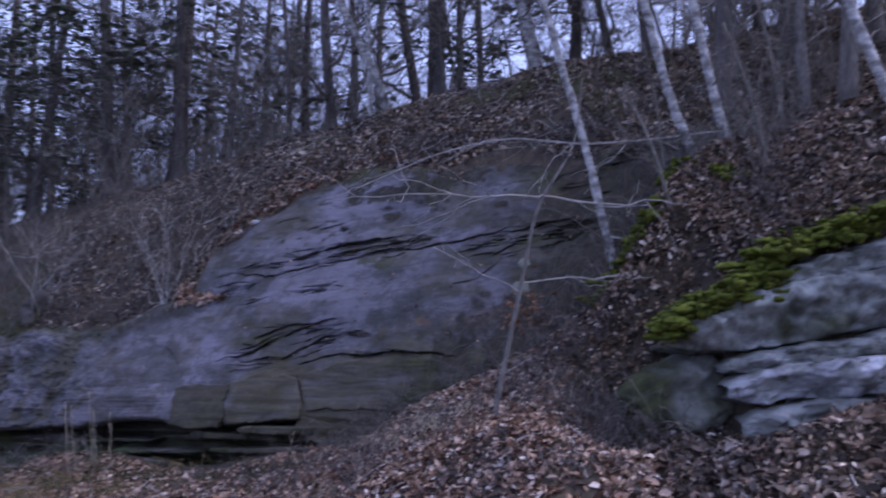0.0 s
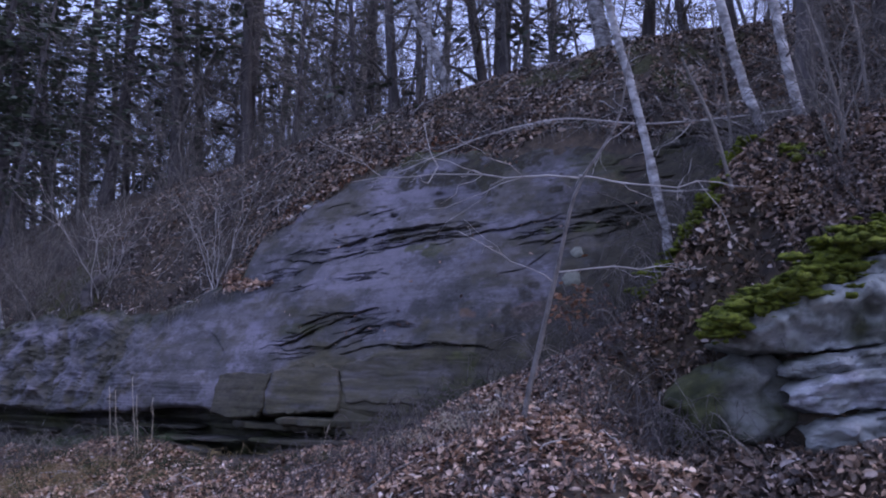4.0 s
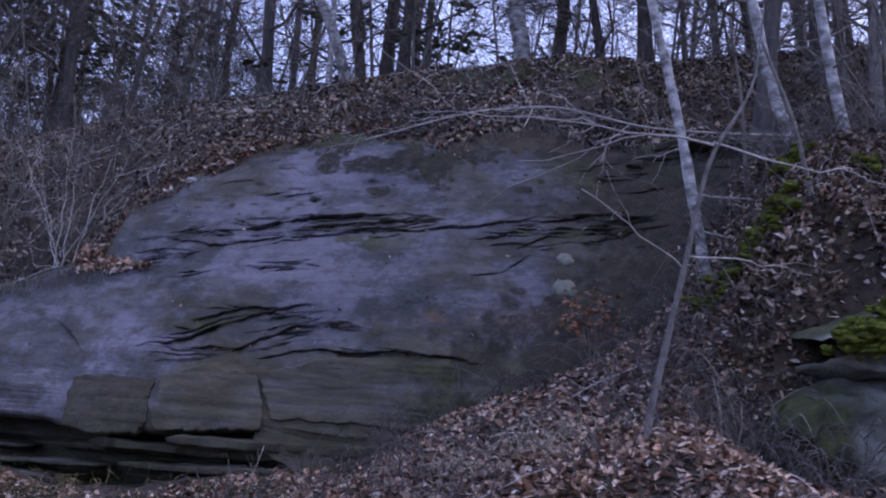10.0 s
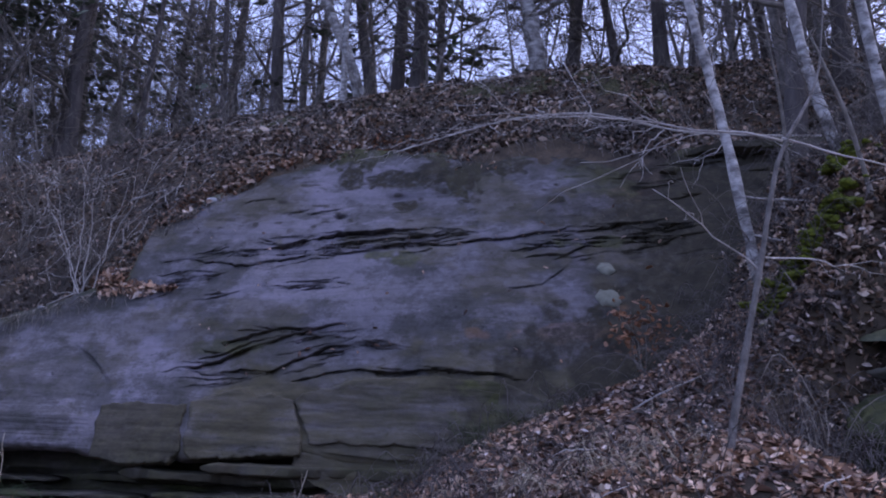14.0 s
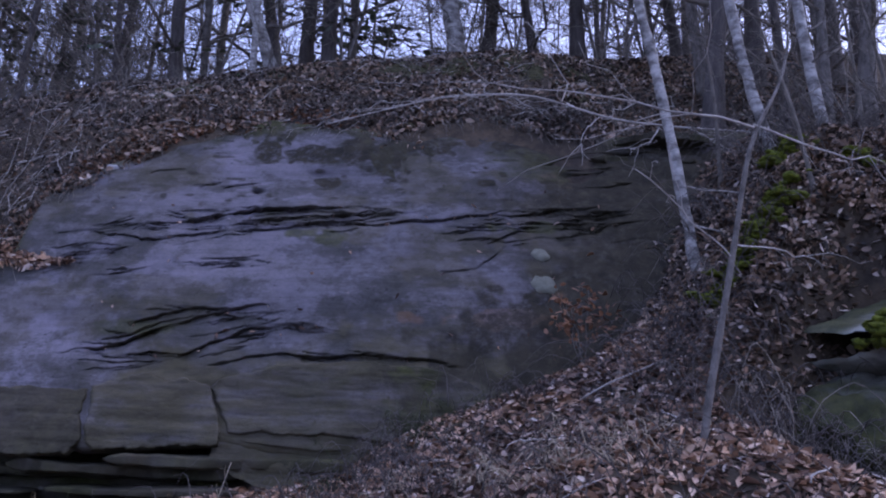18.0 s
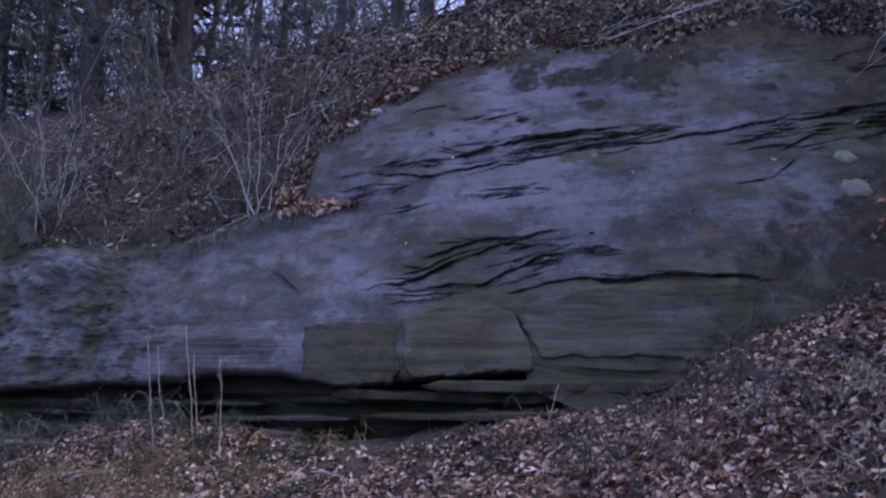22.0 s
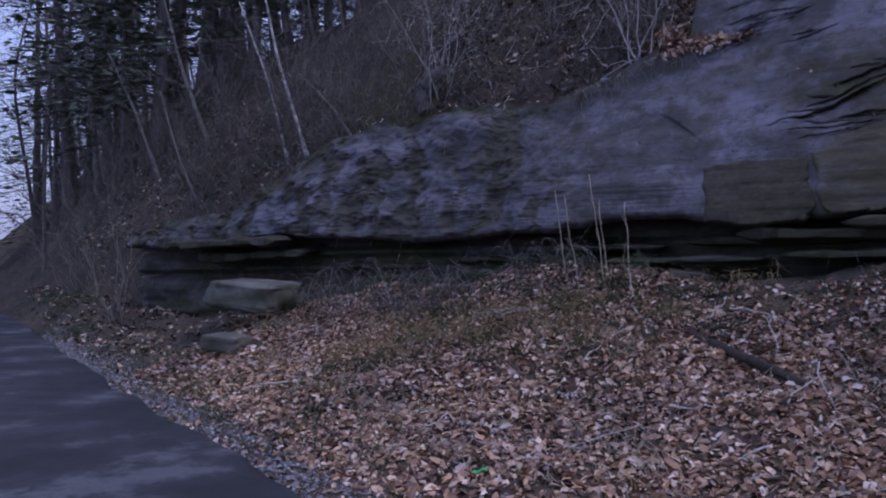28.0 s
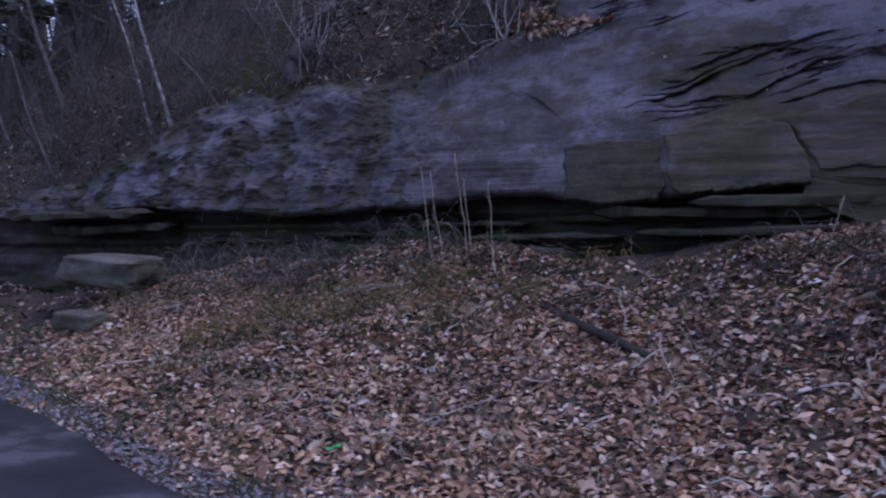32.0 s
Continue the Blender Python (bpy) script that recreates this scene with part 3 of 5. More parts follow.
    # dark specks painted for the shade of small pits, no relief behind them
    pit_shade = np.clip(6 * (vnoise(x * 6.5, z * 13, 31.0) - 0.62), 0, 1) * np.clip(0.3 + (z - 4.3) * 2, 0, 1)
    for k, (cx, cz, sx, sz) in enumerate([(-1.88, 5.5, 0.17, 0.2), (-1.26, 5.42, 0.30, 0.17), (-0.8, 5.5, 0.22, 0.28), (-0.31, 5.1, 0.2, 0.24), (-0.37, 5.55, 0.5, 0.2), (0.19, 5.6, 0.25, 0.12), (-1.13, 4.97, 0.16, 0.09), (2.2, 5.1, 0.75, 0.42)]):
        stain_shade = stain_shade + 0.95 * blotch(x, z, cx, cz, sx, sz, 1.3, 50.0 + k)
    stain_shade = stain_shade + 0.8 * pit_shade
    set_attr(ob, "stain_shade", stain_shade)
    moss = 0.15 * hang + 0.75 * blotch(x, z, -1.15, 4.08, 0.55, 0.15, 1.2, 16) + 0.6 * blotch(x, z, 0.9, 4.25, 0.4, 0.1, 1.2, 26) + 0.4 * blotch(x, z, 0.5, 5.85, 0.6, 0.09, 1.0, 18)
    moss = moss + 0.35 * blotch(x, z, 1.3, 5.3, 0.4, 0.35, 1.0, 19) + 0.5 * blotch(x, z, -3.0, 2.9, 0.6, 0.09, 1.0, 20) + 0.45 * blotch(x, z, -0.3, 2.2, 0.5, 0.2, 1.0, 21)
    moss = moss + 0.5 * np.clip((z - z_top(x) + 0.12 + 0.12 * fbm(x * 2, z * 2, 7.0, 3)) * 5, 0, 1)
    set_attr(ob, "moss", moss)


outcrop = thing("rock_outcrop", (0, 0, 0), "long grey layered sandstone outcrop leaning back above a leafy bank", "rock outcrop")
fx = np.concatenate([np.arange(-15.0, -7, 0.04), np.arange(-7, 4.6, 0.02)])
fw = np.linspace(0, 1, 400)
FX, FW = np.meshgrid(fx, fw, indexing="ij")
zl, zt = z_lip(FX), z_top(FX)
zl = zl + 0.022 * fbm(FX * 1.8, 2.0, 0.0, 4, 0.6)
FZ = zl + (zt + 0.10 + 0.07 * fbm(FX * 2.2, 5.0, 0.0, 4) - zl) * FW
FY = face_y(FX, FZ) + strata(FX, FZ) + 0.22 * np.exp(-(FZ - zl) / 0.03) + 0.5 * np.clip((FX - 3.6), 0, 1)
soup = Soup()
soup.add(np.stack([FX, FY, FZ], -1), grid_faces(len(fx), len(fw)))
face = part("face", soup, ROCK, outcrop)
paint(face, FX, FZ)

# the undercut; the shade under the lip is painted into its colour
ux = np.arange(-15.0, 0.6, 0.05)
uw = np.linspace(0, 1, 90)
UX, UW = np.meshgrid(ux, uw, indexing="ij")
zl, zb = z_lip(UX), z_leaf(UX) - 0.35
deep = lerp(UX, (-15, 0.4), (-13, 0.65), (-4, 0.75), (-2, 0.6), (-0.8, 0.25), (0.5, 0.1))
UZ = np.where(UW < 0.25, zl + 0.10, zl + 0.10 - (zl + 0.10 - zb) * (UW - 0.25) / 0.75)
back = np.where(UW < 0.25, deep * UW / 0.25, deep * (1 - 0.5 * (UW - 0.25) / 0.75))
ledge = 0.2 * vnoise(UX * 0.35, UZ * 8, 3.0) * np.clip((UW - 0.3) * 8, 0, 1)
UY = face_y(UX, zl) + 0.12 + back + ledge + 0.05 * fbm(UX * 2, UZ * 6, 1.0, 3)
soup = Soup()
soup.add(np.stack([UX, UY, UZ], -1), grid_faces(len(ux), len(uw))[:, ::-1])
recess = part("recess", soup, ROCK, outcrop, "undercut with thin ledges, its shade painted into the colour")
set_attr(recess, "stain_shade", 0.5 + 0.35 * fbm(UX * 1.3, UZ * 5, 2.0, 3))
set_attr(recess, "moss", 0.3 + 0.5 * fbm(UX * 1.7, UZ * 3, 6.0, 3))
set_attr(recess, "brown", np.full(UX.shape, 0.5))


def inside(poly, x, z):
    """Distance inside a polygon (negative outside)."""
    p = np.asarray(poly, float)
    q = np.roll(p, -1, 0)
    best, odd = np.full(x.shape, 1e9), np.zeros(x.shape, bool)
    for (ax, az), (bx, bz) in zip(p, q):
        t = np.clip(((x - ax) * (bx - ax) + (z - az) * (bz - az)) / ((bx - ax) ** 2 + (bz - az) ** 2), 0, 1)
        best = np.minimum(best, np.hypot(x - ax - t * (bx - ax), z - az - t * (bz - az)))
        odd ^= ((az > z) != (bz > z)) & (x < (bx - ax) * (z - az) / (bz - az + 1e-12) + ax)
    return np.where(odd, best, -best)


def bed_block(poly, proud, tint, seed, damp=0.0):
    """A block of the lower bed, nearly flush with the face, with broken arrises and thin bedding lines."""
    p = np.asarray(poly)
    bx = np.arange(p[:, 0].min() - 0.06, p[:, 0].max() + 0.06, 0.0125)
    bz = np.arange(p[:, 1].min() - 0.06, p[:, 1].max() + 0.06, 0.0125)
    X, Z = np.meshgrid(bx, bz, indexing="ij")
    d = inside(poly, X, Z) + 0.018 * fbm(X * 7 + seed, Z * 7, seed, 4, 0.6)
    rise = np.clip(d / 0.016, -1.0, 1)
    sheets = np.round(3.0 * (fbm(X * 0.8, Z * 13, seed, 3) + Z * 2.0)) / 3.0 - Z * 2.0
    chip = np.clip(0.05 - d, 0, 0.05) * np.clip(fbm(X * 9, Z * 9, seed + 2.0, 3), 0, 1) * 0.8
    Y = face_y(X, Z) + 0.10 * fbm(X * 0.6, Z * 1.2, 4.0, 3) - (proud + 0.02) * rise + 0.02
    Y = Y + 0.020 * fbm(X * 0.9 + seed, Z * 1.6, seed, 3) + 0.013 * sheets + 0.005 * fbm(X * 3, Z * 26, seed, 3) + 0.004 * fbm(X * 16, Z * 22, seed, 2) + chip
    keep = (d > -0.02).ravel()
    f = grid_faces(len(bx), len(bz))
    f = f[keep[f].all(1)]
    s = Soup()
    s.add(np.stack([X, Y, Z], -1), f)
    ob = part("block", s, ROCK, outcrop)
    streak = fbm(X * 1.4, Z * 9, seed + 5.0, 5, 0.6)
    damp = damp * np.clip((X + 1.3) / 0.6, 0, 1)
    set_attr(ob, "brown", np.clip(tint + 0.35 * streak, 0.9 if tint > 1 else 0.55, 1).ravel())
    set_attr(ob, "stain_shade", np.clip((0.62 if tint > 1 else 0.08) + 0.28 * streak + damp * (0.5 + 0.7 * fbm(X * 4, Z * 5, seed, 4)), 0, 0.8).ravel())
    set_attr(ob, "moss", np.clip(0.22 * fbm(X * 2, Z * 4, seed + 3.0, 3) + damp * 0.9 * fbm(X * 5, Z * 6, seed + 6.0, 4), 0, 0.8).ravel())
    return ob


bed_block([(-4.52, 2.2), (-4.1, 2.24), (-3.53, 2.22), (-3.52, 1.72), (-3.6, 1.58), (-4.15, 1.56), (-4.5, 1.62)], 0.045, 1.4, 1.5)
bed_block([(-3.5, 2.25), (-2.95, 2.42), (-2.78, 2.33), (-2.6, 2.36), (-2.4, 2.27), (-2.26, 1.9), (-2.27, 1.70), (-3.40, 1.62), (-3.5, 1.72)], 0.065, 0.9, 2.5)
bed_block([(-2.37, 2.25), (-2.3, 2.36), (-1.63, 2.54), (-0.94, 2.57), (-0.23, 2.5), (0.0, 2.4), (0.2, 2.2), (-0.2, 1.86), (-0.75, 1.78), (-1.36, 1.83), (-2.21, 1.82), (-2.24, 1.92)], 0.045, 0.88, 3.5, 1.0)
bed_block([(-2.3, 1.77), (-1.5, 1.79), (-0.7, 1.74), (-0.4, 1.5), (-1.0, 1.3), (-1.7, 1.3), (-2.35, 1.55)], -0.03, 0.9, 4.5, 0.7)


def slab(x0, x1, z0, z1, front, depth, seed, parent, mat, name="ledge", slope=-0.42, tint=0.8):
    """A thin bed of rock that runs back from its front edge."""
    nx, nv = max(12, int((x1 - x0) / 0.05)), 26
    a = np.linspace(x0, x1, nx)
    prof = np.concatenate([np.linspace(0, 0.35, 6), np.linspace(0.38, 0.62, 14), np.linspace(0.65, 1, 6)])
    A, V = np.meshgrid(a, prof, indexing="ij")
    ang = np.pi * (V - 0.5)
    hz = 0.5 * np.sign(np.sin(ang)) * np.abs(np.sin(ang)) ** 0.3
    taper = np.clip(np.minimum(A - x0, x1 - A) / 0.18, 0.02, 1) ** 0.5
    Z = (z0 + z1) / 2 + (z1 - z0) * hz * taper * (1 + 0.35 * fbm(A * 2.5, seed, 3.0, 3)) + 0.022 * fbm(A * 0.9, seed, 0.0, 3)
    edge = front + slope * (A - (x0 + x1) / 2) + 0.20 * np.round(2.5 * fbm(A * 1.1, seed * 3.0, 0.0, 4)) / 2.5 + 0.05 * fbm(A * 4, seed, 0.0, 3)
    Y = edge + depth * (1 - np.cos(ang) ** 0.6) + 0.25 * (1 - taper) + 0.02 * fbm(A * 5, Z * 12, seed, 3)
    s = Soup()
    s.add(np.stack([A, Y, Z], -1), grid_faces(nx, len(prof)))
    ob = part(name, s, mat, parent)
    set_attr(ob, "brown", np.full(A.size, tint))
    # shade of the undercut painted dark; the ledges higher up get the same
    set_attr(ob, "stain_shade", np.clip(0.5 + 0.35 * fbm(A * 2, Z * 9, seed, 3), 0, 1).ravel())
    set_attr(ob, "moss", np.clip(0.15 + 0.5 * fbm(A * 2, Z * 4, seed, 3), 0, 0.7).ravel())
    return ob


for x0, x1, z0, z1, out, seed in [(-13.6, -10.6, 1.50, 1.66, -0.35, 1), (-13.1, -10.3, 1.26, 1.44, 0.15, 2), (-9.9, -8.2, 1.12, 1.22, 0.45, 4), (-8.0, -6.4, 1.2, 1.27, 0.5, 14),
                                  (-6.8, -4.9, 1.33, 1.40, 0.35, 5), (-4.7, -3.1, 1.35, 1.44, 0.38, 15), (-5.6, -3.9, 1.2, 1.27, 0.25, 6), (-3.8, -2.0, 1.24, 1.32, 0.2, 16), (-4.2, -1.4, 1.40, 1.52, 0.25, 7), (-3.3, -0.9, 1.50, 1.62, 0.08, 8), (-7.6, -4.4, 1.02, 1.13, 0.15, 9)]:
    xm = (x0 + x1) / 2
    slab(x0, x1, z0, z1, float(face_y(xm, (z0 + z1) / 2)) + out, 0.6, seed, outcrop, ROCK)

slab(2.3, 3.75, 5.64, 5.75, float(face_y(2.97, 5.7)) - 0.14, 0.7, 21, outcrop, ROCK)
slab(2.0, 3.3, 5.30, 5.44, float(face_y(2.65, 5.4)) - 0.10, 0.5, 22, outcrop, ROCK)

for cx, cz, r in [(0.89, 3.475, 0.125), (0.97, 3.865, 0.09)]:
    ang = np.linspace(0, 2 * np.pi, 28, endpoint=False)
    rad = r * (1 + 0.22 * fbm(np.cos(ang) * 2 + cx, np.sin(ang) * 2, cz, 3))
    X = np.concatenate([[cx], cx + 0.9 * rad * np.cos(ang), cx + rad * np.cos(ang)])
    Z = np.concatenate([[cz], cz + 0.9 * rad * np.sin(ang) * 0.9, cz + rad * np.sin(ang) * 0.9])
    Y = face_y(X, Z) + strata(X, Z) - np.concatenate([np.full(29, 0.018), np.full(28, -0.01)])
    i = np.arange(28)
    s = Soup()
    s.add(np.stack([X, Y, Z], -1), [np.stack([0 * i, 1 + i, 1 + (i + 1) % 28], -1), np.stack([1 + i, 29 + i, 29 + (i + 1) % 28, 1 + (i + 1) % 28], -1)])
    part("lichen_patch", s, LICHEN, outcrop, "pale grey-green lichen disc")


# ---- mossy boulder beside the road ----
def rock_lump(center, size, seed, bands=10.0, square=0.55, n=64, rough=0.10):
    """A worn boxy rock with bedding grooves."""
    u = np.linspace(0, 2 * np.pi, n, endpoint=False)
    v = np.linspace(-np.pi / 2, np.pi / 2, n // 2)
    U, V = np.meshgrid(u, v, indexing="ij")
    p = lambda a: np.sign(a) * np.abs(a) ** square
    X, Y, Z = p(np.cos(V)) * p(np.cos(U)), p(np.cos(V)) * p(np.sin(U)), p(np.sin(V))
    k = 1 + rough * fbm(X * 1.5 + seed, Y * 1.5, Z * 1.5, 4) + 0.05 * vnoise(X * 0.8 + seed, Y * 0.8, Z * bands) + 0.035 * fbm(X * 5, Y * 5, Z * 7 + seed, 4, 0.6) - 0.06 * np.clip(vnoise(X * 3 + seed, Y * 3, Z * 4) - 0.35, 0, 1)
    X, Y, Z = center[0] + X * k * size[0], center[1] + Y * k * size[1], center[2] + Z * size[2] * (1 + 0.5 * (k - 1))
    s = Soup()
    f = grid_faces(n, n // 2)
    a = (n - 1) * (n // 2) + np.arange(n // 2 - 1)
    b = np.arange(n // 2 - 1)
    s.add(np.stack([X, Y, Z], -1), np.concatenate([f, np.stack([a, b, b + 1, a + 1], -1)]))
    return s, X, Z


def moss_cushions(edge, count, seed, r0=0.06, r1=0.13, spread=0.10):
    """Lumpy cushions of moss strung along a rock's top edge, given as (x, y, z) points."""
    r = np.random.default_rng(seed)
    e = smooth_line(edge, 110)
    u, v = np.linspace(0, 2 * np.pi, 15)[:-1], np.linspace(-np.pi / 2, np.pi / 2, 9)
    U, V = np.meshgrid(u, v, indexing="ij")
    f = grid_faces(14, 9)
    wrap = np.stack([13 * 9 + np.arange(8), np.arange(8), 1 + np.arange(8), 13 * 9 + 1 + np.arange(8)], -1)
    f = np.concatenate([f, wrap])
    s = Soup()
    for k in range(count):
        c = e[r.integers(0, 110)] + r.normal(size=3) * np.array([0.06, spread, 0.065]) + np.array([0, 0.5 * spread, 0])
        size = (r0 + (r1 * 1.5 - r0) * r.random() ** 2.2) * np.array([r.uniform(0.8, 1.9), 1.2, r.uniform(0.4, 0.7)])
        D = np.stack([np.cos(V) * np.cos(U), np.cos(V) * np.sin(U), np.sin(V)], -1)
        k2 = 1 + 0.42 * fbm(D[..., 0] * 2.4 + k, D[..., 1] * 2.4, D[..., 2] * 2.4, 4, 0.65)
        P = c + D * size * k2[..., None]
        P = P + 0.014 * fbm(P[..., 0] * 22, P[..., 1] * 22, P[..., 2] * 22, 3)[..., None] * D
        s.add(P, f)
    return s


def moss_patch(cx, cy, r, thick, seed, n=44):
    """A bumpy cushion of moss on the ground."""
    u = np.linspace(-1, 1, n)
    U, V = np.meshgrid(u, u, indexing="ij")
    d = 1 - np.hypot(U, V) + 0.45 * fbm(U * 2 + seed, V * 2, seed, 3)
    X, Y = cx + r * U, cy + r * V
    Z = ground(X, Y) + np.clip(d * 2, -0.6, 1) * thick * (1 + 0.5 * fbm(U * 4, V * 4, seed, 2)) + 0.012 * fbm(X * 24, Y * 24, seed, 2)
    keep = (d > -0.15).ravel()
    f = grid_faces(n, n)
    s = Soup()
    s.add(np.stack([X, Y, Z], -1), f[keep[f].all(1)])
    return s


def smooth_line(pts, n):
    pts = np.asarray(pts, float)
    t = np.linspace(0, len(pts) - 1, n)
    line = np.stack([np.interp(t, np.arange(len(pts)), pts[:, k]) for k in range(3)], 1)
    for _ in range(3):
        line[1:-1] = 0.25 * line[:-2] + 0.5 * line[1:-1] + 0.25 * line[2:]
    return line


boulder = thing("boulder", (0.13, 0.38, 0.13), "layered pale sandstone boulder capped with bright green moss", "boulder")


def thick_bed(x0, x1, z_low, z_high, front, depth, seed, mat, tip=0.5, under=0.35, blunt=0.3):
    """A blocky bed of the boulder with broken front, flat top and a shaded underside; z_low and z_high are heights at both ends."""
    nx = int((x1 - x0) / 0.022)
    a = np.linspace(x0, x1, nx)
    v = np.linspace(0, 1, 64)
    A, V = np.meshgrid(a, v, indexing="ij")
    f = (A - x0) / (x1 - x0)
    lo, hi = z_low[0] + (z_low[1] - z_low[0]) * f, z_high[0] + (z_high[1] - z_high[0]) * f
    lo = lo + 0.035 * np.round(3 * fbm(A * 2.2, seed, 0.0, 3)) / 3
    hi = hi + 0.03 * np.round(3 * fbm(A * 2.6, seed + 4.0, 0.0, 3)) / 3
    taper = np.clip((A - x0) / tip, 0, 1) ** 0.6
    mid = lo * 0.45 + hi * 0.55
    lo, hi = mid + (lo - mid) * (0.25 + 0.75 * taper), mid + (hi - mid) * (0.25 + 0.75 * taper)
    h = np.clip((V - 0.3) / 0.4, 0, 1)
    back = np.where(V < 0.3, (0.3 - V) / 0.3, np.where(V > 0.7, (V - 0.7) / 0.3, 0.0))
    Z = lo + (hi - lo) * h - np.where(V < 0.3, 0.06 * back, 0) + np.where(V > 0.7, 0.10 * back, 0)
    chip = np.round(4 * fbm(A * 2.4, Z * 3.2 + seed, seed, 3, 0.6)) / 4
    Y = front + back * depth + 0.11 * chip + 0.035 * np.round(3 * fbm(A * 6, Z * 9, seed + 1.0, 3)) / 3 + 0.03 * fbm(A * 7, Z * 9, seed, 4, 0.6) - under * (h - 0.75) * (h < 0.75) * (hi - lo) * 1.6
    Y = Y + blunt * (1 - taper) + 0.03 * np.exp(-((h - 1) / 0.12) ** 2)
    Z = Z + 0.014 * fbm(A * 9, Y * 9, seed + 2.0, 3)
    s = Soup()
    s.add(np.stack([A, Y, Z], -1), grid_faces(nx, 64))
    ob = part("bed", s, mat, boulder)
    set_attr(ob, "brown", np.clip(0.05 + 0.4 * fbm(A * 2, Z * 4, seed, 3), 0, 0.25))
    set_attr(ob, "stain_shade", np.clip(0.05 + 0.75 * fbm(A * 3, Z * 5, seed + 7.0, 4, 0.6), 0, 0.5))
    set_attr(ob, "lichen", np.clip(2.2 * (fbm(A * 6, Z * 7, seed + 3.0, 4, 0.6) - 0.05), 0, 0.6))
    set_attr(ob, "moss", np.clip(0.7 * fbm(A * 2.5, Z * 3 + Y, seed + 9.0, 3) + 6 * (V - 0.74) * np.clip((3.2 - A) * 2, 0, 1), 0, 0.85))
    return ob


thick_bed(2.75, 5.6, (2.82, 3.42), (2.98, 3.75), 8.30, 1.0, 3, BOULDER, 0.6)
thick_bed(2.0, 5.6, (2.22, 2.75), (2.76, 3.36), 8.16, 1.1, 5, BOULDER, 0.7, 0.45)
thick_bed(2.55, 5.6, (2.08, 2.42), (2.22, 2.72), 8.24, 1.0, 7, BOULDER, 0.5)
thick_bed(2.58, 5.6, (1.80, 1.98), (2.07, 2.38), 8.08, 1.0, 9, PALE_BOULDER, 0.35)
thick_bed(2.7, 5.6, (1.35, 1.4), (1.76, 1.94), 8.14, 1.0, 11, BOULDER, 0.5)
part("moss", moss_cushions([(1.98, 8.25, 2.5), (2.1, 8.2, 2.6), (2.35, 8.2, 2.76), (2.6, 8.24, 2.84), (2.82, 8.3, 2.95)], 520, 3, 0.018, 0.05, 0.10), MOSS, boulder, "bright yellow-green moss")["kind"] = "stuff"
part("moss", moss_cushions([(2.75, 8.34, 2.95), (3.0, 8.36, 3.2), (3.3, 8.4, 3.34), (3.6, 8.4, 3.46), (4.0, 8.42, 3.56), (4.6, 8.45, 3.72)], 560, 4, 0.02, 0.055, 0.16), MOSS, boulder, "bright yellow-green moss")["kind"] = "stuff"
part("moss", moss_cushions([(2.55, 8.24, 2.80), (2.9, 8.3, 2.90), (3.2, 8.3, 3.03)], 130, 5, 0.015, 0.04, 0.06), MOSS, boulder, "bright yellow-green moss")["kind"] = "stuff"

for center, size, seed, label in [((-10.65, 14.75, 0.82), (0.66, 0.4, 0.20), 31, "pale sandstone slab lying under the overhang"), ((-10.2, 13.3, 0.33), (0.30, 0.18, 0.10), 32, "small pale flat stone on the leafy bank")]:
    fallen = thing("fallen_slab", (0, 0, 0), label, "rock", "fallen slabs")
    s, X, Z = rock_lump((0, 0, 0), size, seed, 2.0, 0.3, 90, 0.09)
    ob = part("body", s, BOULDER, fallen)
    ob.data.transform(pose(*center, 0, 3, -17))
    set_attr(ob, "brown", np.full(X.size, 0.75))
    set_attr(ob, "stain_shade", np.clip(0.2 + 0.3 * fbm(X * 3, Z * 8, seed, 3), 0, 0.6).ravel())
    set_attr(ob, "moss", np.clip(0.7 * fbm(X * 2, Z * 3, seed, 3), 0, 0.5).ravel())

mossy = thing("boulder", (0, 0, 0), "low boulder filmed with olive moss", "boulder")
s, X, Z = rock_lump((0, 0, 0), (0.56, 0.42, 0.40), 13, 2.0, 0.7, 80, 0.4)
ob = part("body", s, BOULDER, mossy)
ob.data.transform(pose(2.25, 9.3, 1.95, 0, -24, 10))
set_attr(ob, "moss", np.clip(0.8 - 1.0 * X + 0.9 * fbm(X * 3, Z * 3, 4.0, 4), 0, 0.92).ravel())
set_attr(ob, "brown", np.full(X.size, 0.4))

for cx, cy, w, sd in [(1.8, 10.0, 0.15, 1), (2.1, 9.95, 0.14, 2), (2.35, 9.9, 0.10, 3), (3.2, 9.9, 0.10, 4), (2.75, 10.3, 0.10, 5)]:
    mound = thing("moss_mound", (0, 0, 0), "bright green moss cushions on the leafy slope", "moss", "moss mounds")
    line = [(x, cy + 0.06, float(ground(x, cy)) + 0.05) for x in np.linspace(cx - w, cx + w, 5)]
    part("cushion", moss_cushions(line, 110, sd + 60, 0.018, 0.045, 0.07), MOSS, mound)["kind"] = "stuff"
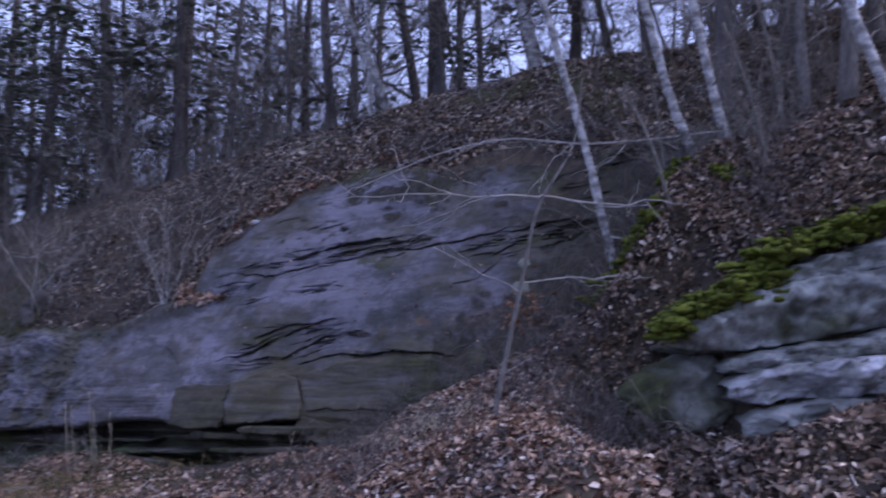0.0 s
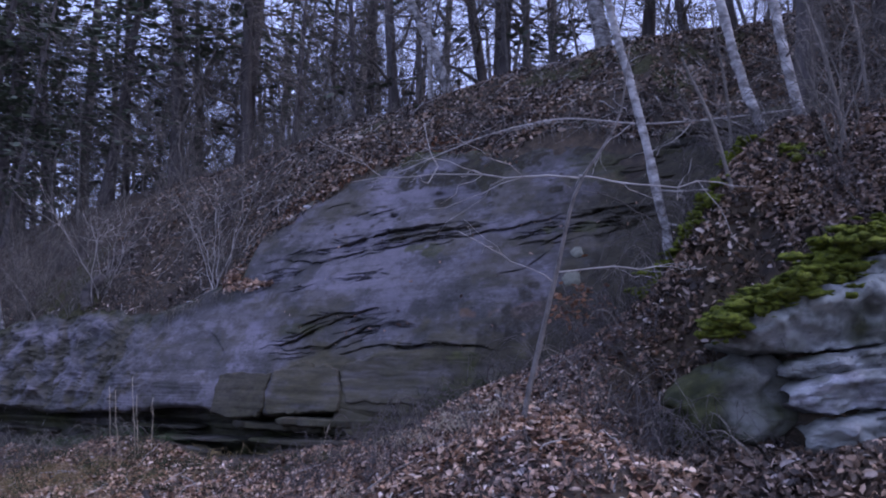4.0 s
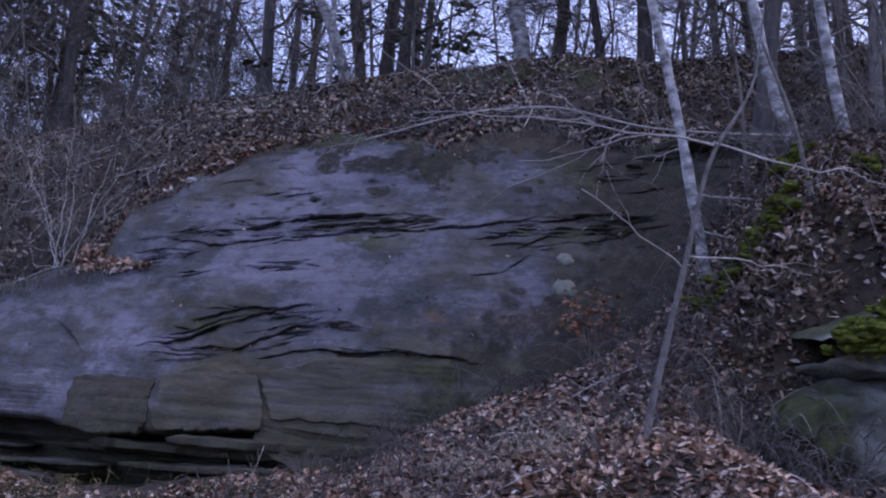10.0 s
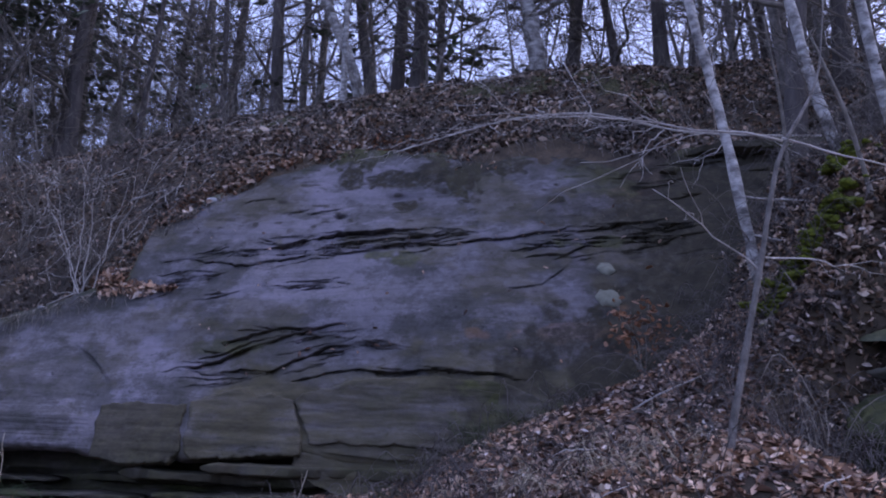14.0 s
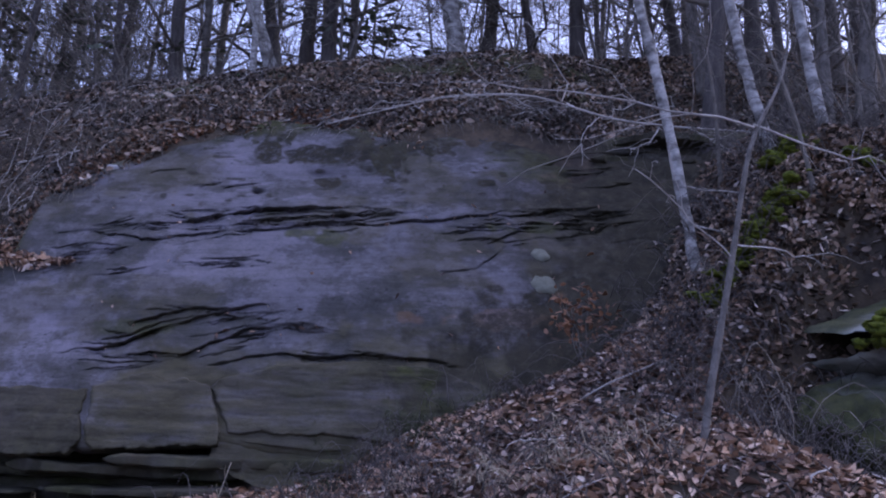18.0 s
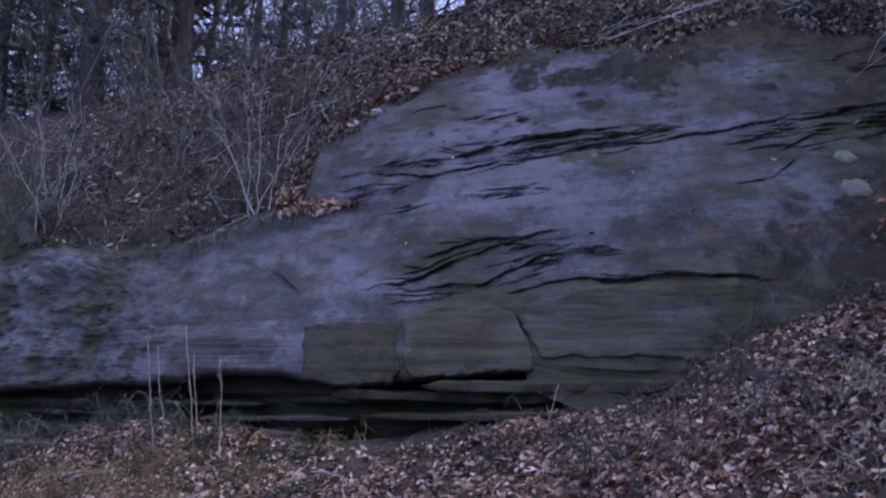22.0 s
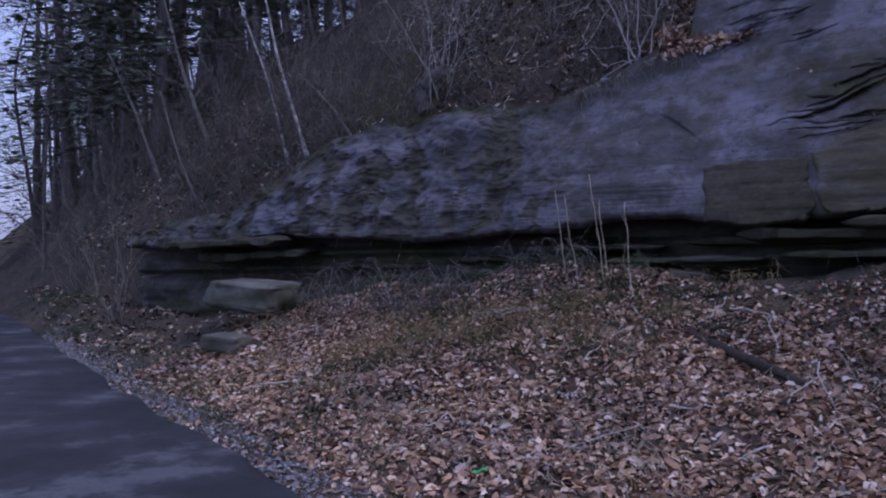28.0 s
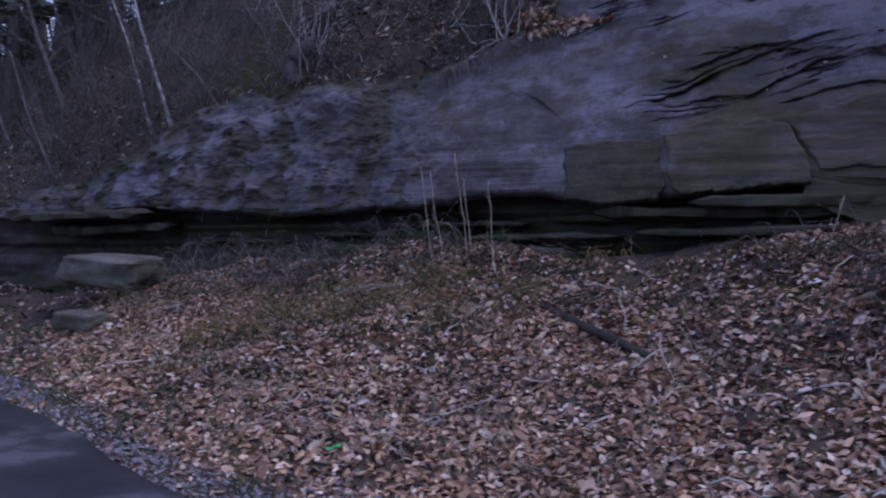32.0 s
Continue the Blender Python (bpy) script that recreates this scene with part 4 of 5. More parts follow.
for k, (cx, cy) in enumerate([(2.2, 15.2), (3.0, 15.6), (1.2, 16.0), (-3.0, 17.0), (-9.6, 17.0), (-9.0, 16.9), (-10.2, 17.4), (-9.3, 17.6), (-10.6, 16.9), (-12.8, 16.9), (2.6, 14.7), (0.4, 16.4), (4.2, 12.6), (1.6, 16.6), (2.4, 16.3), (3.2, 16.4), (2.0, 15.8), (3.9, 16.0), (-6.6, 11.9), (-7.3, 12.6), (-5.6, 11.6), (-8.3, 12.4), (-6.1, 12.7), (-9.2, 11.9), (-4.9, 12.2), (-7.9, 11.2), (-3.0, 11.3), (-2.2, 10.9)]):
    mound = thing("moss_mound", (0, 0, 0), "dull green moss patch among fallen leaves", "moss", "moss mounds")
    part("cushion", moss_patch(cx, cy, 0.28 + 0.05 * (k % 4), 0.012 if cy < 13 else 0.035, k + 20.0), DULL_MOSS, mound)


# ---- trees ----
def trunk(pts, radii, mat, parent, seed=1, n=22, sides=9, name="trunk", flare=1.45):
    r = np.random.default_rng(seed)
    line = smooth_line(pts, n)
    line[1:-1] += r.normal(size=(n - 2, 3)) * radii[0] * 0.06
    rad = np.linspace(radii[0], radii[1], n) * (1 + 0.06 * r.normal(size=n))
    rad[0] *= flare
    rad[1] *= 1 + (flare - 1) * 0.35
    s = Soup()
    tube(s, line, rad, sides)
    return part(name, s, mat, parent), line, rad


def branch(start, end, r0, mat, parent, seed, twigs=5, bend=0.1, name="limb"):
    """One limb with its side twigs."""
    r = np.random.default_rng(seed)
    start, end = np.asarray(start, float), np.asarray(end, float)
    ln = np.linalg.norm(end - start)
    p = wander(start, end, bend * ln, 10, seed)
    s, side = Soup(), []
    tube(s, p, np.linspace(r0, max(0.003, r0 * 0.2), 10), 5)
    for k in range(twigs):
        i = r.integers(3, 10)
        d = (end - start) / ln + r.normal(size=3) * 0.6
        q = wander(p[i - 1], p[i - 1] + d * ln * r.uniform(0.12, 0.35), 0.05 * ln, 6, seed * 31 + k)
        side.append(q)
    limb = part(name, s, mat, parent)
    for q in side:
        s = Soup()
        tube(s, q, np.linspace(r0 * 0.4, 0.002, 6), 4)
        part("side_twig", s, mat, limb)
    return limb


def limbs_on(line, rad, mat, parent, count, length, seed, low=0.35, up=0.5, twigs=5):
    r = np.random.default_rng(seed)
    for k in range(count):
        i = int((low + (0.96 - low) * (k + r.random()) / count) * (len(line) - 1))
        a = r.random() * 2 * np.pi
        d = np.array([math.cos(a), math.sin(a), up * r.uniform(0.4, 1.6)])
        branch(line[i], line[i] + d / np.linalg.norm(d) * length * r.uniform(0.5, 1.2), rad[i] * 0.32, mat, parent, seed * 50 + k, twigs)


birch = thing("birch", (0, 0, 0), "slender pale birch leaning out over the rock face", "tree", "birches on the slope")
ob, line, rad = trunk([(2.08, 10.9, 3.3), (2.02, 10.9, 3.6), (1.91, 10.9, 4.24), (1.79, 10.9, 4.87), (1.66, 10.9, 5.51), (1.51, 10.9, 6.14), (1.36, 10.9, 6.78), (0.95, 10.9, 8.4), (0.5, 10.9, 10.6)], (0.064, 0.042), BIRCH, birch, 3)
limbs_on(line, rad, BARK_GREY, birch, 5, 0.8, 3, 0.62)
branch((1.88, 10.9, 4.4), (3.9, 10.4, 4.05), 0.012, PALE_TWIG, birch, 31, 4, 0.05)
branch((1.96, 10.88, 4.0), (3.6, 10.0, 3.85), 0.010, PALE_TWIG, birch, 32, 4, 0.05)
branch((1.97, 10.88, 3.9), (1.0, 10.3, 4.25), 0.009, BARK_GREY, birch, 33, 4, 0.08)
birch = thing("birch", (0, 0, 0), "pale birch standing on the leafy slope", "tree", "birches on the slope")
ob, line, rad = trunk([(3.28, 11.1, 4.8), (3.19, 11.1, 5.03), (3.04, 11.1, 5.44), (2.92, 11.1, 5.85), (2.82, 11.1, 6.27), (2.66, 11.1, 7.09), (2.35, 11.1, 9), (2.0, 11.2, 11.5)], (0.068, 0.05), BIRCH, birch, 4)
limbs_on(line, rad, BARK_GREY, birch, 6, 0.7, 4, 0.4)
birch = thing("birch", (0, 0, 0), "pale birch standing on the leafy slope", "tree", "birches on the slope")
ob, line, rad = trunk([(3.58, 10.6, 4.7), (3.53, 10.6, 4.93), (3.42, 10.6, 5.31), (3.32, 10.6, 5.8), (3.24, 10.6, 6.4), (3.15, 10.6, 7.0), (2.9, 10.7, 9), (2.6, 10.8, 11.5)], (0.064, 0.05), BIRCH, birch, 5)
limbs_on(line, rad, BARK_GREY, birch, 6, 0.7, 5, 0.35)

leaner = thing("tree", (0, 0, 0), "pale leaning trunk on the slope behind the boulder", "tree")
ob, line, rad = trunk([(5.55, 9.6, 3.6), (5.32, 9.6, 4.3), (5.03, 9.6, 5.22), (4.85, 9.6, 5.79), (4.65, 9.6, 6.45), (4.1, 9.7, 8.5)], (0.08, 0.055), BIRCH, leaner, 15)
limbs_on(line, rad, BARK_GREY, leaner, 4, 1.2, 15, 0.4)
for k, (a, b) in enumerate([((2.55, 9.8), (2.05, 5.6)), ((3.7, 9.9), (3.3, 6.4)), ((2.9, 11.6), (2.7, 6.9)), ((4.3, 10.9), (4.0, 7.5))]):
    pole = thing("sapling", (0, 0, 0), "thin dark sapling on the leafy slope", "sapling", "slope saplings")
    z0 = float(ground(*a))
    ob, line, rad = trunk([(*a, z0 - 0.1), ((a[0] + b[0]) / 2 + 0.06, a[1], (z0 + b[1]) / 2), (b[0], a[1], b[1])], (0.026, 0.012), TWIG, pole, 200 + k, 14, 6)
    limbs_on(line, rad, TWIG, pole, 7, 0.9, 200 + k, 0.25, 0.6, 5)

sapling = thing("sapling", (0, 0, 0), "thin bent grey sapling rooted in the leaf bank", "sapling")
ob, line, rad = trunk([(0.42, 8.6, 1.45), (0.39, 8.6, 1.75), (0.49, 8.6, 2.21), (0.62, 8.6, 2.72), (0.74, 8.6, 3.23), (0.84, 8.6, 3.73), (0.95, 8.6, 4.05), (1.2, 8.65, 4.35), (1.36, 8.7, 4.7), (1.42, 8.7, 5.3)], (0.032, 0.006), BARK_GREY, sapling, 6, 26, 8)
branch((0.93, 8.6, 4.02), (-1.3, 8.9, 4.1), 0.011, PALE_TWIG, sapling, 61, 9, 0.04)
branch((0.93, 8.6, 4.04), (2.5, 8.8, 3.95), 0.010, PALE_TWIG, sapling, 62, 5, 0.05)
branch((0.72, 8.6, 3.15), (2.1, 9.2, 3.25), 0.007, PALE_TWIG, sapling, 63, 4, 0.05)
branch((0.7, 8.6, 3.05), (-0.15, 8.4, 3.5), 0.006, PALE_TWIG, sapling, 64, 3, 0.05)

# long bleached branch arching across the top of the rock
arch = thing("fallen_branch", (0, 0, 0), "long bleached bare branch arching over the rock top", "branch")
pts = smooth_line([(-1.5, 12.2, 5.0), (-0.83, 12.2, 5.29), (-0.2, 12.2, 5.54), (0.49, 12.2, 5.69), (0.85, 12.2, 5.72), (1.2, 12.2, 5.69), (1.9, 12.2, 5.59), (2.9, 12.2, 5.65), (3.9, 12.2, 5.75)], 40)
s = Soup()
tube(s, pts, np.linspace(0.006, 0.015, 40), 6)
part("stem", s, PALE_TWIG, arch)
for k in range(9):
    i = 2 + 3 * k
    branch(pts[i], pts[i] + np.array([-0.5 - 0.3 * rng.random(), rng.normal(0, 0.2), rng.normal(-0.10, 0.12)]), 0.004, PALE_TWIG, arch, 700 + k, 3, 0.08, "twig")
branch((1.7, 12.2, 5.6), (1.2, 11.8, 4.95), 0.008, PALE_TWIG, arch, 751, 5, 0.08, "twig")
branch((2.5, 12.2, 5.6), (1.9, 11.8, 5.1), 0.008, PALE_TWIG, arch, 752, 6, 0.08, "twig")
branch((2.9, 12.2, 5.65), (3.5, 11.8, 5.3), 0.008, PALE_TWIG, arch, 753, 6, 0.08, "twig")

ridge_tree = thing("tree", (0, 0, 0), "stout pale grey trunk on the ridge", "tree", "ridge trees")
ob, line, rad = trunk([(1.7, 17.4, 8.4), (1.65, 17.4, 8.8), (1.4, 17.4, 10.29), (1.15, 17.4, 12.5), (0.9, 17.4, 16)], (0.19, 0.13), BIRCH, ridge_tree, 7, 20, 12, "trunk", 1.3)
limbs_on(line, rad, BARK_GREY, ridge_tree, 6, 2.5, 7, 0.4)
ridge_tree = thing("tree", (0, 0, 0), "forked pale tree with two bent stems on the ridge", "tree", "ridge trees")
ob, line, rad = trunk([(-1.5, 18.0, 7.7), (-1.57, 18.0, 8.04), (-1.88, 18.0, 8.99), (-2.09, 18.0, 9.47), (-2.57, 18.0, 10.42), (-3.0, 18.0, 12.2), (-3.1, 18.0, 15)], (0.13, 0.07), BIRCH, ridge_tree, 8)
limbs_on(line, rad, BARK_GREY, ridge_tree, 5, 1.8, 8, 0.3)
ob, line, rad = trunk([(-1.9, 17.8, 7.6), (-1.95, 17.7, 8.1), (-1.96, 17.6, 8.8), (-1.98, 17.6, 9.66), (-1.97, 17.6, 10.8), (-1.8, 17.6, 13)], (0.07, 0.04), BIRCH, ridge_tree, 9, name="stem")
limbs_on(line, rad, BARK_GREY, ridge_tree, 4, 1.2, 9, 0.2)


# woods behind: a few kinds, copied
def bare_tree(name, height, r0, seed, label, category, group, mat, low=0.12, limbs=13):
    """A bare tree at the origin: trunk and a crown of fine twigs."""
    r = np.random.default_rng(seed)
    top = thing(name, (0, 0, -200), label, category, group)
    ob, line, rad = trunk([(0, 0, -0.4), (r.normal(0, 0.1), r.normal(0, 0.1), height * 0.3), (r.normal(0, 0.3), r.normal(0, 0.3), height * 0.65), (r.normal(0, 0.5), r.normal(0, 0.5), height)], (r0, r0 * 0.25), mat, top, seed, 16, 7)
    s = Soup()
    for k in range(limbs):
        f = low + (0.97 - low) * (k + r.random()) / limbs
        i = int(f * 15)
        a = r.random() * 6.283
        ln = height * 0.22 * (1.25 - f) * r.uniform(0.6, 1.4) + 0.3
        d = np.array([math.cos(a), math.sin(a), r.uniform(0.1, 1.1)])
        d /= np.linalg.norm(d)
        p = wander(line[i], line[i] + d * ln, 0.12 * ln, 7, seed * 97 + k)
        tube(s, p, np.linspace(rad[i] * 0.4, 0.008, 7), 4)
        for q in range(9):
            o = p[1 + q % 6]
            e = d + r.normal(size=3) * 0.7
            w = wander(o, o + e * ln * r.uniform(0.2, 0.5), 0.06 * ln, 5, seed * 7 + k * 11 + q)
            tube(s, w, np.linspace(0.010, 0.004, 5), 3)
            for _ in range(3):
                g = w[r.integers(1, 5)]
                tube(s, [g, g + (e + r.normal(size=3) * 0.9) * ln * 0.14], [0.005, 0.003], 3)
    tagged(part("twig_crown", s, TWIG, top), "", "", "", "stuff")
    return top


def hemlock(height, r0, seed, low):
    """A hemlock: dark trunk and tiers of drooping sprays."""
    r = np.random.default_rng(seed)
    top = thing("hemlock", (0, 0, -200), "dark green hemlock with drooping sprays", "tree", "hemlocks")
    ob, line, rad = trunk([(0, 0, -0.4), (0.05, 0, height * 0.4), (0, 0.05, height)], (r0, 0.03), BARK_DARK, top, seed, 14, 8)
    boughs, spray = Soup(), []
    count = int(height * 6)
    for k in range(count):
        f = low + (0.99 - low) * (k + r.random()) / count
        z, a = f * height, r.random() * 6.283
        ln = (0.30 * height * (1.02 - f) + 0.35) * r.uniform(0.55, 1.15)
        d = np.array([math.cos(a), math.sin(a), -0.12])
        p = np.array([0, 0, z]) + d * np.linspace(0, ln, 6)[:, None] + np.array([0, 0, -0.10 * ln]) * (np.linspace(0, 1, 6)[:, None] ** 2)
        tube(boughs, p, np.linspace(0.025, 0.006, 6), 3)
        side = np.array([-d[1], d[0], 0])
        for q in range(int(ln * 8)):
            t = r.uniform(0.15, 1.0)
            c = p[0] + (p[-1] - p[0]) * t + side * r.normal(0, 0.22 * ln * (1.1 - t)) + np.array([0, 0, r.normal(-0.04, 0.06)])
            spray.append((*c, a + r.normal(0, 0.7)))
    part("bough_wood", boughs, BARK_DARK, top)["kind"] = "stuff"
    sp = np.array(spray)
    n = len(sp)
    shape = np.array([(-0.5, 0.0, 0.0), (0.0, -0.24, -0.03), (0.62, 0.0, -0.10), (0.0, 0.24, -0.03)])
    size = r.uniform(0.16, 0.38, n)
    b = r.normal(0, 0.5, n)
    P = shape[None] * size[:, None, None]
    Y, Z = P[..., 1] * np.cos(b)[:, None] - P[..., 2] * np.sin(b)[:, None], P[..., 1] * np.sin(b)[:, None] + P[..., 2]
    ca, sa = np.cos(sp[:, 3])[:, None], np.sin(sp[:, 3])[:, None]
    V = np.stack([P[..., 0] * ca - Y * sa + sp[:, 0:1], P[..., 0] * sa + Y * ca + sp[:, 1:2], Z + sp[:, 2:3]], -1)
    s = Soup()
    k = np.arange(n)[:, None] * 4
    s.add(V, [k + np.array([0, 1, 2]), k + np.array([0, 2, 3])])
    part("crown", s, HEMLOCK, top)["kind"] = "stuff"
    return top


def plant(kinds, places, seed, sink=0.0, lean=4.0, scale=(0.85, 1.15)):
    r = np.random.default_rng(seed)
    for k, (x, y) in enumerate(places):
        z = float(ground(np.clip(x, -90, 60), np.clip(y, -60, 90))) - sink
        m = pose(x, y, z, r.normal(0, lean), r.normal(0, lean), r.uniform(0, 360))
        c = copy_thing(kinds[k % len(kinds)], m)
        f = r.uniform(*scale)
        c.scale = (f, f, f)


def remove(kinds):
    for top in kinds:
        for o in (*top.children_recursive, top):
            bpy.data.objects.remove(o)


HEMLOCKS = [hemlock(13, 0.20, 21, 0.10), hemlock(10, 0.14, 22, 0.06), hemlock(15, 0.24, 23, 0.22)]
plant(HEMLOCKS, [(-0.7, 20.6), (-6.0, 24.0), (-8.2, 23.0), (-10.5, 25.5), (-12.5, 24.5), (-15.5, 27.0), (-9.0, 29.0), (-13.5, 30.5), (-18.5, 28.0),
                 (-21.5, 31.0), (-17.0, 34.0), (-24.5, 34.0), (-19.0, 24.2), (-22.5, 26.5), (-12.0, 36.0), (-27.0, 38.5), (-29.5, 35.0), (-9.8, 22.4), (-12.0, 22.6), (-14.6, 23.8), (-17.0, 24.6), (-16.5, 30.5)] + [(-4 - d * math.sin(radians(a)), 4.3 + d * math.cos(radians(a))) for a, d in [(43, 34), (42, 31), (44, 38), (31, 21), (34, 24), (37, 22), (39, 25), (36, 29), (39, 33), (33, 30), (29, 26), (38, 40)]], 31)
remove(HEMLOCKS)
TREES = [bare_tree("tree", h, r0, sd, "bare dark-trunked forest tree in winter", "tree", "bare woodland trees", mt, low) for h, r0, sd, mt, low in
         [(13, 0.15, 41, BARK_DARK, 0.1), (11, 0.09, 42, BARK_DARK, 0.08), (14, 0.15, 43, BARK_DARK, 0.12), (10, 0.07, 44, BARK_GREY, 0.08), (12, 0.11, 45, BARK_GREY, 0.1)]]
row = [(-0.5, 18.8), (3.3, 17.6), (4.1, 17.3), (5.2, 16.6), (0.0, 19.0), (-3.2, 20.3), (-4.4, 20.8), (2.6, 18.4), (6.3, 15.6), (7.3, 14.3), (6.6, 17.6), (-6.3, 21.8), (-7.8, 22.3)]
r2 = np.random.default_rng(77)
for k in range(66):
    x = r2.uniform(-14, 16)
    row.append((x, float(y_ridge(x)) + r2.uniform(1.0, 26)))
for k in range(34):
    a, d = radians(r2.uniform(30, 44)), r2.uniform(26, 62)
    row.append((-4 - d * math.sin(a), 4.3 + d * math.cos(a) + (3 if a > 0.8 else 0)))
for k in range(10):
    x = r2.uniform(4.2, 9.5)
    row.append((x, r2.uniform(10.5, 15)))
plant(TREES, row, 32, 0.0, 5)
THIN = [bare_tree("sapling", h, r0, sd, "thin bare woodland sapling", "sapling", "woodland saplings", BARK_GREY, 0.15, 16) for h, r0, sd in [(6.5, 0.03, 46), (5.0, 0.024, 47)]]
row = []
for k in range(78):
    x = r2.uniform(-16, 9) if k < 70 else r2.uniform(-15, -2.5)
    row.append((x, float(y_ridge(x)) + (r2.uniform(-1.0, 7) if k < 70 else r2.uniform(-3.5, 2))))
plant(THIN, row, 33, 0.0, 9)
remove(THIN)
remove(TREES)


# ---- brush, saplings and litter ----
def shrub(height, stems, seed, label, mat, spread=0.75, name="shrub", group="bare shrubs on the hillside"):
    """A bare many-stemmed shrub at the origin."""
    r = np.random.default_rng(seed)
    top = thing(name, (0, 0, -200), label, "shrub", group)
    for k in range(stems):
        a = r.random() * 6.283
        h = height * r.uniform(0.5, 1.1)
        out = spread * h * r.uniform(0.1, 1.0)
        base = np.array([r.normal(0, 0.08), r.normal(0, 0.08), -0.1])
        tip = base + np.array([math.cos(a) * out, math.sin(a) * out, h])
        p = wander(base, tip, 0.06 * h, 9, seed * 13 + k)
        s = Soup()
        tube(s, p, np.linspace(0.004 + 0.0042 * h, 0.002, 9), 5)
        for q in range(6):
            i = r.integers(2, 9)
            d = (tip - base) / h + r.normal(size=3) * 0.75
            w = wander(p[i], p[i] + d * h * r.uniform(0.1, 0.32), 0.04 * h, 5, seed * 91 + k * 17 + q)
            tube(s, w, np.linspace(0.005, 0.002, 5), 3)
            for _ in range(2):
                g = w[r.integers(1, 5)]
                tube(s, [g, g + (d + r.normal(size=3)) * h * 0.08], [0.003, 0.002], 3)
        part("stem", s, mat, top)
    return top


SHRUBS = [shrub(1.7, 7, 51, "bare grey-brown shrub with many thin stems", TWIG), shrub(1.2, 10, 52, "low bare tangled shrub", TWIG, 0.8),
          shrub(2.4, 6, 53, "tall bare thin-stemmed shrub", TWIG, 0.5), shrub(1.0, 7, 54, "low bare tangled shrub", BARK_GREY, 0.9)]
r3 = np.random.default_rng(99)
spots = []
while len(spots) < 74:
    x = r3.uniform(-22, -1.5)
    yt = float(face_y(x, z_top(x)))
    y = yt + 0.35 + abs(r3.normal(0, 2.6)) + max(0, (-12 - x)) * 0.2
    if x > -3.9 and r3.random() < 0.9:
        continue
    spots.append((x, y))
for k in range(10):
    spots.append((r3.uniform(2.6, 6.5), r3.uniform(9.2, 14.5)))
for k in range(46):
    x = r3.uniform(-34, -14)
    spots.append((x, float(y_road(x)) + r3.uniform(1.5, 6)))
plant(SHRUBS, spots, 61, 0.0, 10)
BUSH = shrub(1.8, 7, 57, "pale many-stemmed bare bush at the rock's edge", PALE_TWIG, 0.65, "shrub", "bushes at the rock edge")
plant([BUSH], [(-5.2, 14.85), (-8.3, 16.3)], 62, 0.0, 3, (0.95, 1.05))
SHRUBS.append(BUSH)
remove(SHRUBS)

for base, tip, r0, sd in [((-10.98, 17.34, 3.2), (-11.85, 17.34, 6.8), 0.036, 1), ((-11.6, 17.8, 3.3), (-12.5, 17.8, 6.3), 0.029, 2), ((-14.6, 20.0, 3.6), (-15.8, 20.2, 7.0), 0.06, 3),
                          ((-16.3, 20.5, 3.0), (-17.8, 20.8, 6.0), 0.05, 4), ((-8.5, 16.6, 3.7), (-8.5, 16.6, 5.2), 0.022, 5), ((-9.9, 16.8, 3.1), (-10.9, 16.9, 4.2), 0.03, 6), ((-14.0, 18.6, 3.0), (-14.9, 18.7, 5.4), 0.03, 7)]:
    b = (base[0], base[1], float(ground(base[0], base[1])) - 0.1)
    tip = (tip[0], tip[1], tip[2] - base[2] + b[2] + 0.1)
    pole = thing("sapling", (0, 0, 0), "thin pale leaning sapling on the hillside", "sapling", "pale saplings")
    mid = tuple((p + q) / 2 + o for p, q, o in zip(b, tip, (0.10 * (-1) ** sd, 0, 0.0)))
    ob, line, rad = trunk([b, mid, tip], (r0, r0 * 0.35), BIRCH if sd < 3 else BARK_GREY, pole, 80 + sd, 16, 6)
    limbs_on(line, rad, BARK_GREY, pole, 9, 1.2, 80 + sd, 0.25, 0.7, 5)

stump = thing("stump", (0, 0, 0), "mossy leaning stump at the edge of the rock", "stump")
sx, sy = -8.45, 16.35
sz = float(ground(sx, sy))
trunk([(sx, sy, sz - 0.15), (sx - 0.15, sy, sz + 0.2), (sx + 0.25, sy - 0.05, sz + 0.5)], (0.16, 0.09), BARK_DARK, stump, 91, 12, 10, "wood")
part("moss", moss_patch(sx - 0.3, sy - 0.1, 0.5, 0.10, 44.0), DULL_MOSS, stump)

log = thing("fallen_log", (0, 0, 0), "short dark rotten log lying in the leaves", "log")
za, zb = float(ground(-4.6, 11.58)), float(ground(-3.85, 10.5))
trunk([(-4.65, 11.65, za + 0.0), (-4.3, 11.1, (za + zb) / 2 + 0.03), (-3.85, 10.5, zb + 0.0)], (0.05, 0.03), ROTTEN, log, 92, 14, 9, "stem", 1.0)

